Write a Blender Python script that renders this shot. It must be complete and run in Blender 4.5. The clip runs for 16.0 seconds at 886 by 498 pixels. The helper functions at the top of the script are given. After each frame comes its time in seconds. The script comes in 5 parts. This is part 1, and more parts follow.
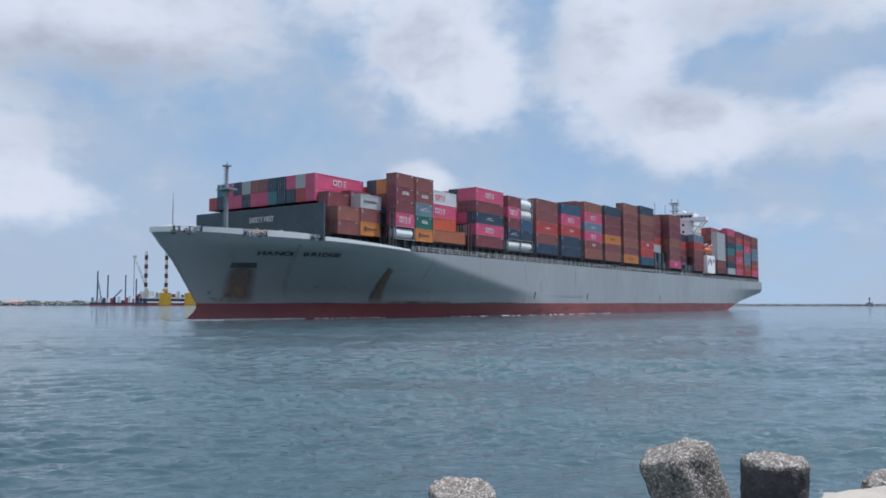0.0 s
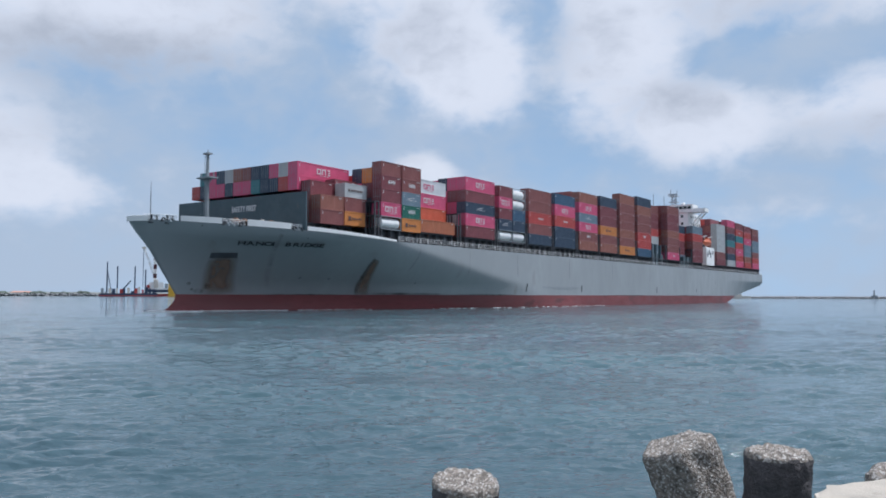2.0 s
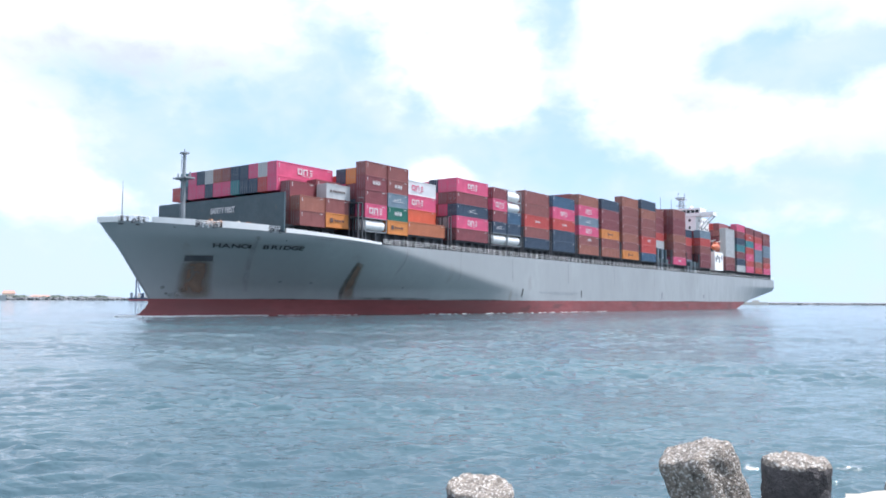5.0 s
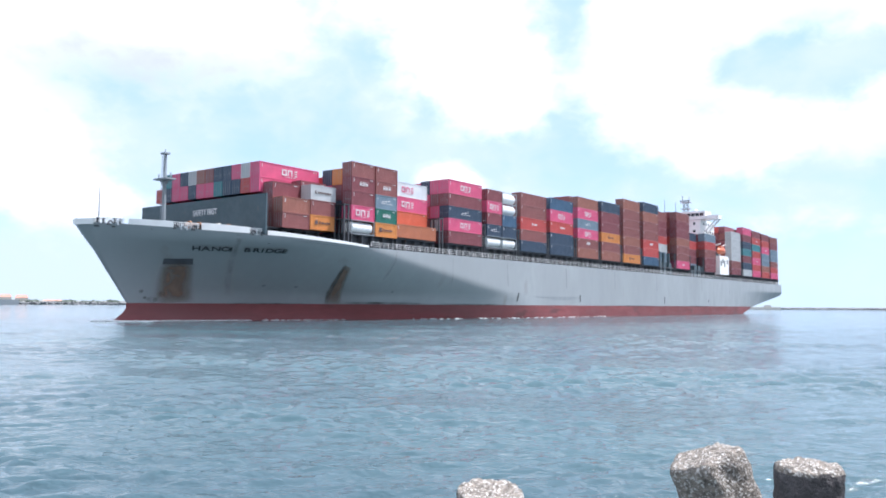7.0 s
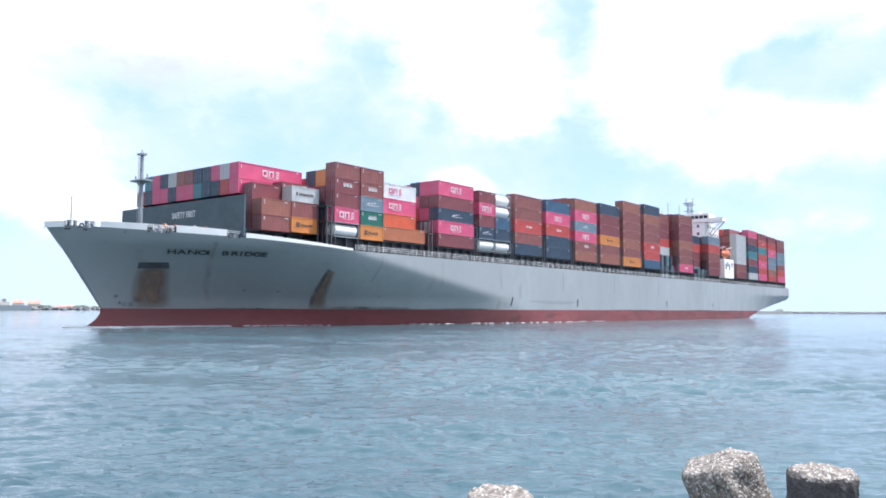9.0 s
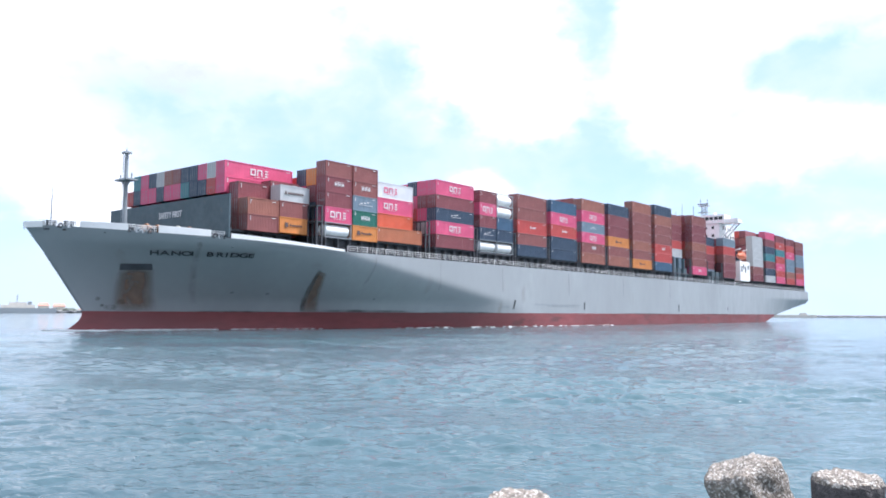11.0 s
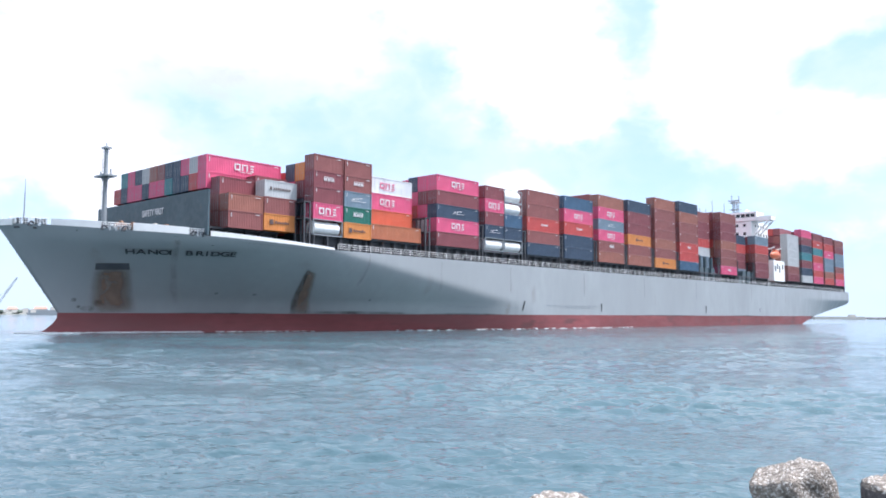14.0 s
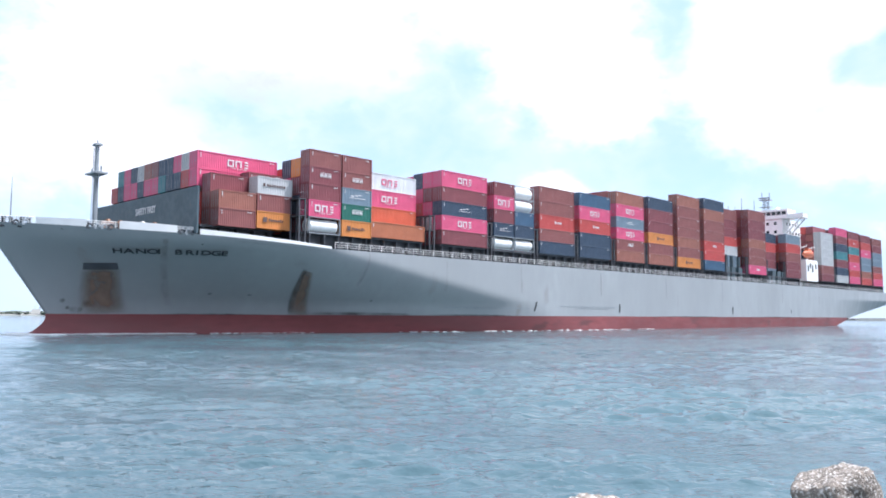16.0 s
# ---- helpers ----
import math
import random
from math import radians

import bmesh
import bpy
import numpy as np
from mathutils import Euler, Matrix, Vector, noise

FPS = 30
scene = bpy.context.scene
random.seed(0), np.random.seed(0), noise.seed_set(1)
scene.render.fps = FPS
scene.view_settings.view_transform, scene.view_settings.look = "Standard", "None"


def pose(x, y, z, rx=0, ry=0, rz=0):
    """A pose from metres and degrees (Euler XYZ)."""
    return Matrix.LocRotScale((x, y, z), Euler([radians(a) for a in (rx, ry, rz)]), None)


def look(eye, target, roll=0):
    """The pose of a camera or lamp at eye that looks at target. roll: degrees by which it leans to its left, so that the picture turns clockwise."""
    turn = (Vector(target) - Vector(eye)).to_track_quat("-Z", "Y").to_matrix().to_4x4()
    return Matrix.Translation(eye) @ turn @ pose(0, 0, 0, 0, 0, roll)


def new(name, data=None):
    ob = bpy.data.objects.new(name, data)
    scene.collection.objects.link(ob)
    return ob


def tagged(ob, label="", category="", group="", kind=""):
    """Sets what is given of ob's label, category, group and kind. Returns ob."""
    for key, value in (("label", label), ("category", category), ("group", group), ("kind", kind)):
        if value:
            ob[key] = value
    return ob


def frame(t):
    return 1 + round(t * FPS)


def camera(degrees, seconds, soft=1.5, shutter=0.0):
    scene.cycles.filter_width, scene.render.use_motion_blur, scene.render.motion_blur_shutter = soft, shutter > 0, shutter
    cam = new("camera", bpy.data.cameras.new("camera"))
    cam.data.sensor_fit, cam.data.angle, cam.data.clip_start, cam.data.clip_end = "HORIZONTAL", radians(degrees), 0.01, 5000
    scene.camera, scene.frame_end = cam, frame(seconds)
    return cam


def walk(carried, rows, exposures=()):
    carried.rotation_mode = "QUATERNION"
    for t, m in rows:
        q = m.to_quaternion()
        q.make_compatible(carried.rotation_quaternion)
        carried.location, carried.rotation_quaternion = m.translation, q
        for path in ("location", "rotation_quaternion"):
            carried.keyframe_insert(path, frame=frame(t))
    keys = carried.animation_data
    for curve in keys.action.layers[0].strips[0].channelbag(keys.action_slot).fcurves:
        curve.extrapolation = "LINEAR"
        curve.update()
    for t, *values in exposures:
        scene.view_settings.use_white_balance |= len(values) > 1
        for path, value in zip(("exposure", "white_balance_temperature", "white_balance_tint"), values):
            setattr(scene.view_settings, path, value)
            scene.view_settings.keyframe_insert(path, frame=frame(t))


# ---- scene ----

# ---- camera ----
cam = camera(58.73, 16.0, soft=1.8)
EYE = (0.0, 0.0, 2.914)


def aim(yaw, pitch, roll):
    """A pose at the eye: degrees to the right of +y, up, and leaning."""
    y, p = radians(yaw), radians(pitch)
    way = Vector((math.sin(y) * math.cos(p), math.cos(y) * math.cos(p), math.sin(p)))
    return look(EYE, Vector(EYE) + way * 10, roll)


TURNS = [
    (0.0, 2.51, 3.956, -0.034), (0.5, 2.489, 3.787, 0.005), (1.0, 2.415, 3.59, 0.111), (1.5, 2.311, 3.415, 0.081),
    (2.0, 2.221, 3.354, 0.121), (2.5, 2.08, 3.361, 0.175), (3.0, 1.956, 3.398, 0.184), (3.5, 1.78, 3.457, 0.256),
    (4.0, 1.562, 3.545, 0.247), (6.5, 0.547, 3.98, 0.366), (7.0, 0.388, 4.063, 0.325), (7.5, 0.222, 4.17, 0.28),
    (8.0, 0.073, 4.27, 0.234), (8.5, -0.103, 4.344, 0.192), (9.0, -0.328, 4.409, 0.192), (11.5, -2.259, 4.736, 0.249),
    (12.0, -2.754, 4.813, 0.224), (12.5, -3.197, 4.796, 0.243), (13.0, -3.669, 4.797, 0.216), (13.5, -4.126, 4.789, 0.263),
    (14.0, -4.614, 4.763, 0.246), (14.5, -5.11, 4.764, 0.213), (15.0, -5.622, 4.768, 0.19), (15.5, -6.211, 4.775, 0.228),
    (16.0, -7.124, 4.847, 0.266)]
walk(cam, [(t, aim(y, p, r)) for t, y, p, r in TURNS],
     [(0.0, 0.14, 5700, 12), (2.0, 0.18, 5700, 12), (3.0, 0.38, 5750, 12), (3.5, 0.63, 5850, 12), (4.2, 0.91, 5850, 13), (6.5, 1.08, 5850, 14), (9.0, 1.12, 5850, 14), (12.0, 1.17, 5850, 15), (16.0, 1.17, 5850, 15)])

# ---- world and sun ----
world = bpy.data.worlds.new("sky")
scene.world = world
world.use_nodes = True
WN, WL = world.node_tree.nodes, world.node_tree.links
WN.clear()


def wmath(op, a, b=None, c=None):
    n = WN.new("ShaderNodeMath")
    n.operation = op
    for i, v in enumerate((a, b, c)):
        if v is None:
            continue
        if isinstance(v, (int, float)):
            n.inputs[i].default_value = v
        else:
            WL.new(v, n.inputs[i])
    return n.outputs[0]


def wsmooth(v, lo, hi, to_lo=0.0, to_hi=1.0):
    n = WN.new("ShaderNodeMapRange")
    n.interpolation_type = "SMOOTHSTEP"
    WL.new(v, n.inputs[0])
    for i, x in enumerate((lo, hi, to_lo, to_hi)):
        n.inputs[i + 1].default_value = x
    return n.outputs[0]


def wmix(fac, a, b):
    n = WN.new("ShaderNodeMix")
    n.data_type = "RGBA"
    WL.new(fac, n.inputs[0])
    for k, v in ((6, a), (7, b)):
        if isinstance(v, tuple):
            n.inputs[k].default_value = (*v, 1)
        else:
            WL.new(v, n.inputs[k])
    return n.outputs[2]


def build_sky():
    out, bg = WN.new("ShaderNodeOutputWorld"), WN.new("ShaderNodeBackground")
    sky = WN.new("ShaderNodeTexSky")
    sky.sky_type, sky.sun_disc = "NISHITA", False
    sky.sun_elevation, sky.sun_rotation = radians(62), radians(80)
    sky.air_density, sky.dust_density, sky.ozone_density = 1.0, 1.5, 2.0
    scaled = WN.new("ShaderNodeVectorMath")
    scaled.operation = "SCALE"
    WL.new(sky.outputs[0], scaled.inputs[0])
    scaled.inputs[3].default_value = 0.13
    coord, sep = WN.new("ShaderNodeTexCoord"), WN.new("ShaderNodeSeparateXYZ")
    WL.new(coord.outputs["Generated"], sep.inputs[0])
    x, y, z = sep.outputs
    az = wmath("MULTIPLY", wmath("ARCTAN2", x, y), 57.2958)
    el = wmath("MULTIPLY", wmath("ARCSINE", z), 57.2958)
    # bearings in degrees, as a flat map for the clouds
    flat = WN.new("ShaderNodeCombineXYZ")
    WL.new(wmath("MULTIPLY", az, 0.10), flat.inputs[0])
    WL.new(wmath("MULTIPLY", el, 0.15), flat.inputs[1])

    def cloud_noise(scale, detail, rough, warp=0.3):
        n = WN.new("ShaderNodeTexNoise")
        n.inputs["Scale"].default_value, n.inputs["Detail"].default_value, n.inputs["Roughness"].default_value = scale, detail, rough
        n.inputs["Distortion"].default_value = warp
        WL.new(flat.outputs[0], n.inputs["Vector"])
        return n.outputs[0]

    def heap_sum(heaps):
        """Soft mounds: azimuth, elevation, half width, half height, weight."""
        total = None
        for a, e, w, h, k in heaps:
            dx = wmath("DIVIDE", wmath("SUBTRACT", az, a), w)
            dy = wmath("DIVIDE", wmath("SUBTRACT", el, e), h)
            r2 = wmath("ADD", wmath("MULTIPLY", dx, dx), wmath("MULTIPLY", dy, dy))
            g = wmath("MULTIPLY", wmath("EXPONENT", wmath("MULTIPLY", wmath("POWER", r2, 1.6), -0.7)), k)
            total = g if total is None else wmath("ADD", total, g)
        return total

    white = heap_sum([(-21, 20.5, 11.5, 5.2, .62), (-27, 8.6, 3.4, 2.6, .50), (-24.5, 6.6, 4.2, 1.6, .40), (-33, 13, 6, 5, .4),
                      (1.6, 19.5, 5.4, 5.0, .52), (4.9, 15.6, 4.0, 3.2, .52), (0.8, 8.6, 2.3, 1.9, .62), (-5.5, 23, 4, 2.2, .30),
                      (14.0, 16.0, 4.4, 4.6, .48), (20.6, 11.6, 4.2, 2.7, .62), (14.6, 21.5, 4, 2.4, .30), (18.5, 17.8, 4.6, 2.0, .22), (9.4, 15.5, 1.5, 5, -.20), (22.5, 16.4, 2.2, 1.2, -.28), (31, 16.2, 6, 1.0, -.2), (-8.5, 16, 3.0, 6, -.08), (4, 10.6, 7, 1.0, -.14),
                      (27, 21, 8, 3.0, .50), (31.5, 12.0, 5.0, 2.3, .50), (38, 17, 6, 4, .4), (25.0, 5.2, 7, 1.0, .16)])
    grey = heap_sum([(-22, 15.6, 9.5, 2.3, .95), (-14, 20.5, 4, 3.5, .4), (-30, 10.2, 5, 1.3, .5), (1.0, 18.3, 3.4, 2.4, .55), (13.0, 17.6, 3.4, 2.6, .45),
                     (18.8, 13.2, 3.2, 1.5, .75), (25, 19.5, 6, 1.6, .6), (31, 10.8, 4.5, 1.1, .6), (-7, 10.0, 8, 1.4, .35)])
    big, fine, puff = cloud_noise(0.9, 4, 0.5), cloud_noise(2.6, 6, 0.52), cloud_noise(6.5, 5, 0.55)
    rag = wmath("ADD", wmath("MULTIPLY", wmath("SUBTRACT", fine, 0.5), 0.62), wmath("MULTIPLY", wmath("SUBTRACT", puff, 0.5), 0.34))
    field = wmath("ADD", wmath("ADD", white, rag), wmath("MULTIPLY", wmath("SUBTRACT", big, 0.5), 0.35))
    beyond = wmath("MAXIMUM", wsmooth(wmath("ABSOLUTE", az), 40, 60), wsmooth(el, 24, 36))
    field = wmath("ADD", field, wmath("MULTIPLY", beyond, 0.30))
    cover = wmath("MULTIPLY", wsmooth(field, 0.02, 0.56), wsmooth(el, 1.5, 6.0))
    thin = wsmooth(wmath("ADD", wmath("MULTIPLY", big, 0.7), wmath("MULTIPLY", fine, 0.3)), 0.31, 0.61, 0.15, 0.92)
    shade = wsmooth(wmath("ADD", wmath("MULTIPLY", grey, 0.8), wmath("MULTIPLY", rag, 1.7)), -0.10, 1.15)
    lit = wmix(shade, (0.665, 0.67, 0.68), (0.385, 0.405, 0.435))
    clear = wmix(wsmooth(el, 1.0, 14.0), (0.375, 0.50, 0.615), (0.26, 0.39, 0.535))
    blue = wmix(wsmooth(el, 16.0, 45.0), clear, scaled.outputs[0])
    veil = wmix(thin, blue, (0.405, 0.462, 0.518))
    WL.new(wmix(cover, veil, lit), bg.inputs[0])
    bg.inputs[1].default_value = 1.0
    WL.new(bg.outputs[0], out.inputs[0])


build_sky()
sun = new("sun", bpy.data.lights.new("sun", "SUN"))
sun.data.energy, sun.data.angle, sun.data.color = 3.5, radians(2.0), (1.0, 0.96, 0.9)
sun.matrix_world = look((0, 0, 0), (-0.45, -0.08, -0.86))

# ---- materials ----
def material(name, color, rough=0.6, metal=0.0, vary=0.25, scale=1.5, bump=0.1, bump_scale=20.0, stain=None, stain_at=0.62, stretch=(1, 1, 1)):
    """A painted or natural surface: colour varied at two scales, worn patches of a second colour, fine relief."""
    m = bpy.data.materials.new(name)
    m.use_nodes = True
    N, L = m.node_tree.nodes, m.node_tree.links
    p = N["Principled BSDF"]
    tc, mp = N.new("ShaderNodeTexCoord"), N.new("ShaderNodeMapping")
    L.new(tc.outputs["Object"], mp.inputs[0])
    mp.inputs["Scale"].default_value = stretch
    def tex(s, d=5.0):
        n = N.new("ShaderNodeTexNoise")
        n.inputs["Scale"].default_value, n.inputs["Detail"].default_value = s, d
        L.new(mp.outputs[0], n.inputs["Vector"])
        return n.outputs[0]
    def ramp(v, lo, hi, a, b):
        n = N.new("ShaderNodeMapRange")
        L.new(v, n.inputs[0])
        for i, x in enumerate((lo, hi, a, b)):
            n.inputs[i + 1].default_value = x
        return n.outputs[0]
    def mix(f, a, b, mode="MIX"):
        n = N.new("ShaderNodeMix")
        n.data_type, n.blend_type = "RGBA", mode
        for k, v in ((0, f), (6, a), (7, b)):
            if isinstance(v, tuple):
                n.inputs[k].default_value = (*v, 1)
            elif isinstance(v, (int, float)):
                n.inputs[k].default_value = v
            else:
                L.new(v, n.inputs[k])
        return n.outputs[2]
    dark = tuple(c * (1 - vary) for c in color)
    light = tuple(min(1, c * (1 + vary)) for c in color)
    col = mix(ramp(tex(scale), 0.3, 0.7, 0, 1), dark, light)
    col = mix(ramp(tex(scale * 9), 0.3, 0.7, 0, 0.5), col, dark)
    if stain:
        f = ramp(tex(scale * 2.3, 8.0), stain_at, stain_at + 0.1, 0, 0.85)
        col = mix(f, col, stain)
    L.new(col, p.inputs["Base Color"])
    L.new(ramp(tex(scale * 4), 0.3, 0.7, max(0.02, rough - 0.12), min(1, rough + 0.12)), p.inputs["Roughness"])
    p.inputs["Metallic"].default_value = metal
    if bump:
        b = N.new("ShaderNodeBump")
        b.inputs["Strength"].default_value, b.inputs["Distance"].default_value = bump, 0.05
        L.new(tex(bump_scale, 6.0), b.inputs["Height"])
        L.new(b.outputs[0], p.inputs["Normal"])
    return m


def water_material():
    m = bpy.data.materials.new("sea_water")
    m.use_nodes = True
    N, L = m.node_tree.nodes, m.node_tree.links
    p = N["Principled BSDF"]
    tc = N.new("ShaderNodeTexCoord")
    def tex(sx, sy, detail, turn=0.0):
        mp, n = N.new("ShaderNodeMapping"), N.new("ShaderNodeTexNoise")
        L.new(tc.outputs["Object"], mp.inputs[0])
        mp.inputs["Scale"].default_value, mp.inputs["Rotation"].default_value = (sx, sy, 1), (0, 0, turn)
        L.new(mp.outputs[0], n.inputs["Vector"])
        n.inputs["Scale"].default_value, n.inputs["Detail"].default_value = 1.0, detail
        return n.outputs[0]
    a, b, c = tex(1.1, 1.8, 6, 0.1), tex(4.0, 7.0, 4, -0.12), tex(0.02, 0.045, 4)
    add = N.new("ShaderNodeMath")
    add.operation = "MULTIPLY_ADD"
    L.new(b, add.inputs[0])
    add.inputs[1].default_value = 0.55
    L.new(a, add.inputs[2])
    bump = N.new("ShaderNodeBump")
    bump.inputs["Strength"].default_value, bump.inputs["Distance"].default_value = 1.0, 0.10
    L.new(add.outputs[0], bump.inputs["Height"])
    L.new(bump.outputs[0], p.inputs["Normal"])
    mix = N.new("ShaderNodeMix")
    mix.data_type = "RGBA"
    mr = N.new("ShaderNodeMapRange")
    L.new(c, mr.inputs[0])
    mr.inputs[1].default_value, mr.inputs[2].default_value = 0.4, 0.62
    L.new(mr.outputs[0], mix.inputs[0])
    mix.inputs[6].default_value, mix.inputs[7].default_value = (0.050, 0.090, 0.108, 1), (0.062, 0.116, 0.130, 1)
    L.new(mix.outputs[2], p.inputs["Base Color"])
    p.inputs["Roughness"].default_value, p.inputs["IOR"].default_value = 0.06, 1.36
    return m


SEA = water_material()
HULL = material("hull_grey_paint", (0.285, 0.305, 0.312), 0.42, vary=0.10, scale=0.08, bump=0.06, bump_scale=0.5, stain=(0.23, 0.23, 0.22), stain_at=0.66, stretch=(1, 1, 0.4))
BOOT = material("boot_top_red_paint", (0.19, 0.05, 0.052), 0.6, vary=0.3, scale=0.15, bump=0.1, bump_scale=1.0, stain=(0.10, 0.035, 0.035), stain_at=0.58, stretch=(0.3, 0.3, 1))
RUST = material("rust_streaks", (0.205, 0.135, 0.098), 0.85, vary=0.10, scale=0.12, bump=0.02, bump_scale=3, stain=(0.155, 0.10, 0.075), stain_at=0.62, stretch=(1, 1, 0.2))


def soften(m, low, high):
    """Lets a stain thin out towards the edges of its patch."""
    N, L = m.node_tree.nodes, m.node_tree.links
    at, nz, mp, mu = N.new("ShaderNodeAttribute"), N.new("ShaderNodeTexNoise"), N.new("ShaderNodeMapRange"), N.new("ShaderNodeMath")
    at.attribute_name = "fade"
    tc, ma = N.new("ShaderNodeTexCoord"), N.new("ShaderNodeMapping")
    ma.inputs["Scale"].default_value = (1, 1, 0.25)
    L.new(tc.outputs["Object"], ma.inputs[0])
    L.new(ma.outputs[0], nz.inputs["Vector"])
    nz.inputs["Scale"].default_value, nz.inputs["Detail"].default_value = 0.7, 4
    L.new(nz.outputs[0], mp.inputs[0])
    for i, v in enumerate((0.3, 0.7, low, high)):
        mp.inputs[i + 1].default_value = v
    mu.operation = "MULTIPLY"
    L.new(at.outputs["Fac"], mu.inputs[0])
    L.new(mp.outputs[0], mu.inputs[1])
    L.new(mu.outputs[0], N["Principled BSDF"].inputs["Alpha"])


DARKRUST = material("dark_smudge", (0.06, 0.055, 0.055), 0.8, vary=0.3, bump=0.0)
soften(RUST, 0.60, 0.95)
soften(DARKRUST, 0.1, 0.6)
FAINT = material("faint_rust", (0.21, 0.14, 0.10), 0.85, vary=0.2, scale=0.4, bump=0.0)
soften(FAINT, 0.03, 0.26)
WHITE = material("white_paint", (0.78, 0.78, 0.76), 0.5, vary=0.08, scale=0.6, bump=0.03, stain=(0.5, 0.42, 0.35), stain_at=0.68)
SLATE = material("slate_deck_paint", (0.055, 0.085, 0.10), 0.6, vary=0.2, scale=0.3, bump=0.04, stain=(0.09, 0.10, 0.10), stain_at=0.64)
DECK = material("dark_deck_steel", (0.065, 0.07, 0.08), 0.7, vary=0.35, scale=0.5, bump=0.1, stain=(0.12, 0.07, 0.05), stain_at=0.62)
STEEL = material("grey_steel", (0.26, 0.29, 0.31), 0.5, vary=0.2, scale=0.8, bump=0.05, stain=(0.15, 0.1, 0.07), stain_at=0.68)
RUSTY = material("rusted_steel", (0.27, 0.145, 0.085), 0.8, vary=0.35, scale=1.2, bump=0.1, stain=(0.12, 0.07, 0.05), stain_at=0.58)
INK = material("black_lettering", (0.035, 0.04, 0.045), 0.7, vary=0.2, bump=0.0)
GLASS = material("dark_window_glass", (0.02, 0.025, 0.03), 0.1, vary=0.1, bump=0.0)
ORANGE = material("lifeboat_orange", (0.55, 0.14, 0.06), 0.45, vary=0.12, bump=0.0)
DARKMARK = material("dark_marking", (0.10, 0.065, 0.06), 0.6, vary=0.1, bump=0.0)
MARK = material("white_marking", (0.62, 0.61, 0.61), 0.6, vary=0.1, bump=0.0)
CONCRETE = material("shell_crusted_concrete", (0.265, 0.228, 0.190), 0.9, vary=0.65, scale=12, bump=1.0, bump_scale=34, stain=(0.68, 0.65, 0.60), stain_at=0.53)
# wet block sides, with the shade under a high sun put into the colour
SHADED_WET = material("shaded_wet_concrete", (0.075, 0.066, 0.066), 0.7, vary=0.4, scale=9, bump=0.8, bump_scale=24, stain=(0.17, 0.155, 0.14), stain_at=0.62)
PALE = material("pale_concrete_slab", (0.46, 0.41, 0.34), 0.9, vary=0.15, scale=3, bump=0.5, bump_scale=30, stain=(0.30, 0.27, 0.23), stain_at=0.62)
LAND = material("far_shore_ground", (0.20, 0.21, 0.19), 0.9, vary=0.4, scale=0.03, bump=0.0, stain=(0.30, 0.28, 0.24), stain_at=0.58)
LEAF = material("far_scrub_green", (0.10, 0.125, 0.10), 0.9, vary=0.4, scale=0.08, bump=0.0)
ROCK = material("breakwater_rock", (0.20, 0.205, 0.21), 0.9, vary=0.4, scale=0.2, bump=0.0)
# tile red, lightened in the colour itself for the distant haze
ROOF = material("hazed_tile_roof_red", (0.48, 0.26, 0.20), 0.8, vary=0.2, scale=0.2, bump=0.0)
CREAM = material("cream_wall", (0.62, 0.58, 0.52), 0.8, vary=0.1, scale=0.2, bump=0.0)
YELLOW = material("yellow_steel", (0.62, 0.36, 0.03), 0.5, vary=0.15, scale=0.2, bump=0.0)
REDP = material("red_steel", (0.38, 0.05, 0.045), 0.5, vary=0.15, scale=0.2, bump=0.0)
BANDS = material("dark_red_bands", (0.10, 0.035, 0.04), 0.6, vary=0.2, scale=0.2, bump=0.0)
NAVY = material("navy_steel", (0.025, 0.045, 0.09), 0.55, vary=0.2, scale=0.2, bump=0.0)
FOAM = material("sea_foam", (0.75, 0.78, 0.78), 0.8, vary=0.15, scale=2, bump=0.3)

PAINT = dict(maroon=(0.205, 0.056, 0.065), brown=(0.235, 0.080, 0.074), rust=(0.29, 0.11, 0.08), copper=(0.40, 0.135, 0.065), pink=(0.61, 0.092, 0.19), red=(0.45, 0.065, 0.058),
             orange=(0.57, 0.215, 0.055), coral=(0.52, 0.105, 0.050), navy=(0.034, 0.058, 0.095), blue=(0.045, 0.10, 0.17), steel=(0.16, 0.22, 0.27),
             teal=(0.05, 0.20, 0.22), green=(0.018, 0.13, 0.095), grey=(0.46, 0.47, 0.47), white=(0.66, 0.67, 0.68))
CPAINT = {k: material("container_paint_" + k, v, 0.5, vary=0.14, scale=0.5, bump=0.05, bump_scale=6, stain=tuple(c * 0.6 + 0.02 for c in v), stain_at=0.66) for k, v in PAINT.items()}


def island_paint():
    """Container paint whose colour differs from box to box."""
    m = bpy.data.materials.new("mixed_container_paint")
    m.use_nodes = True
    N, L = m.node_tree.nodes, m.node_tree.links
    geo, r = N.new("ShaderNodeNewGeometry"), N.new("ShaderNodeValToRGB")
    r.color_ramp.interpolation = "CONSTANT"
    names = "maroon pink brown navy maroon steel pink rust maroon blue brown orange red maroon".split()
    for i, k in enumerate(names):
        e = r.color_ramp.elements[i] if i < 2 else r.color_ramp.elements.new(i / len(names))
        e.position, e.color = i / len(names), (*PAINT[k], 1)
    L.new(geo.outputs["Random Per Island"], r.inputs[0])
    L.new(r.outputs[0], N["Principled BSDF"].inputs["Base Color"])
    N["Principled BSDF"].inputs["Roughness"].default_value = 0.5
    return m


MIXED = island_paint()


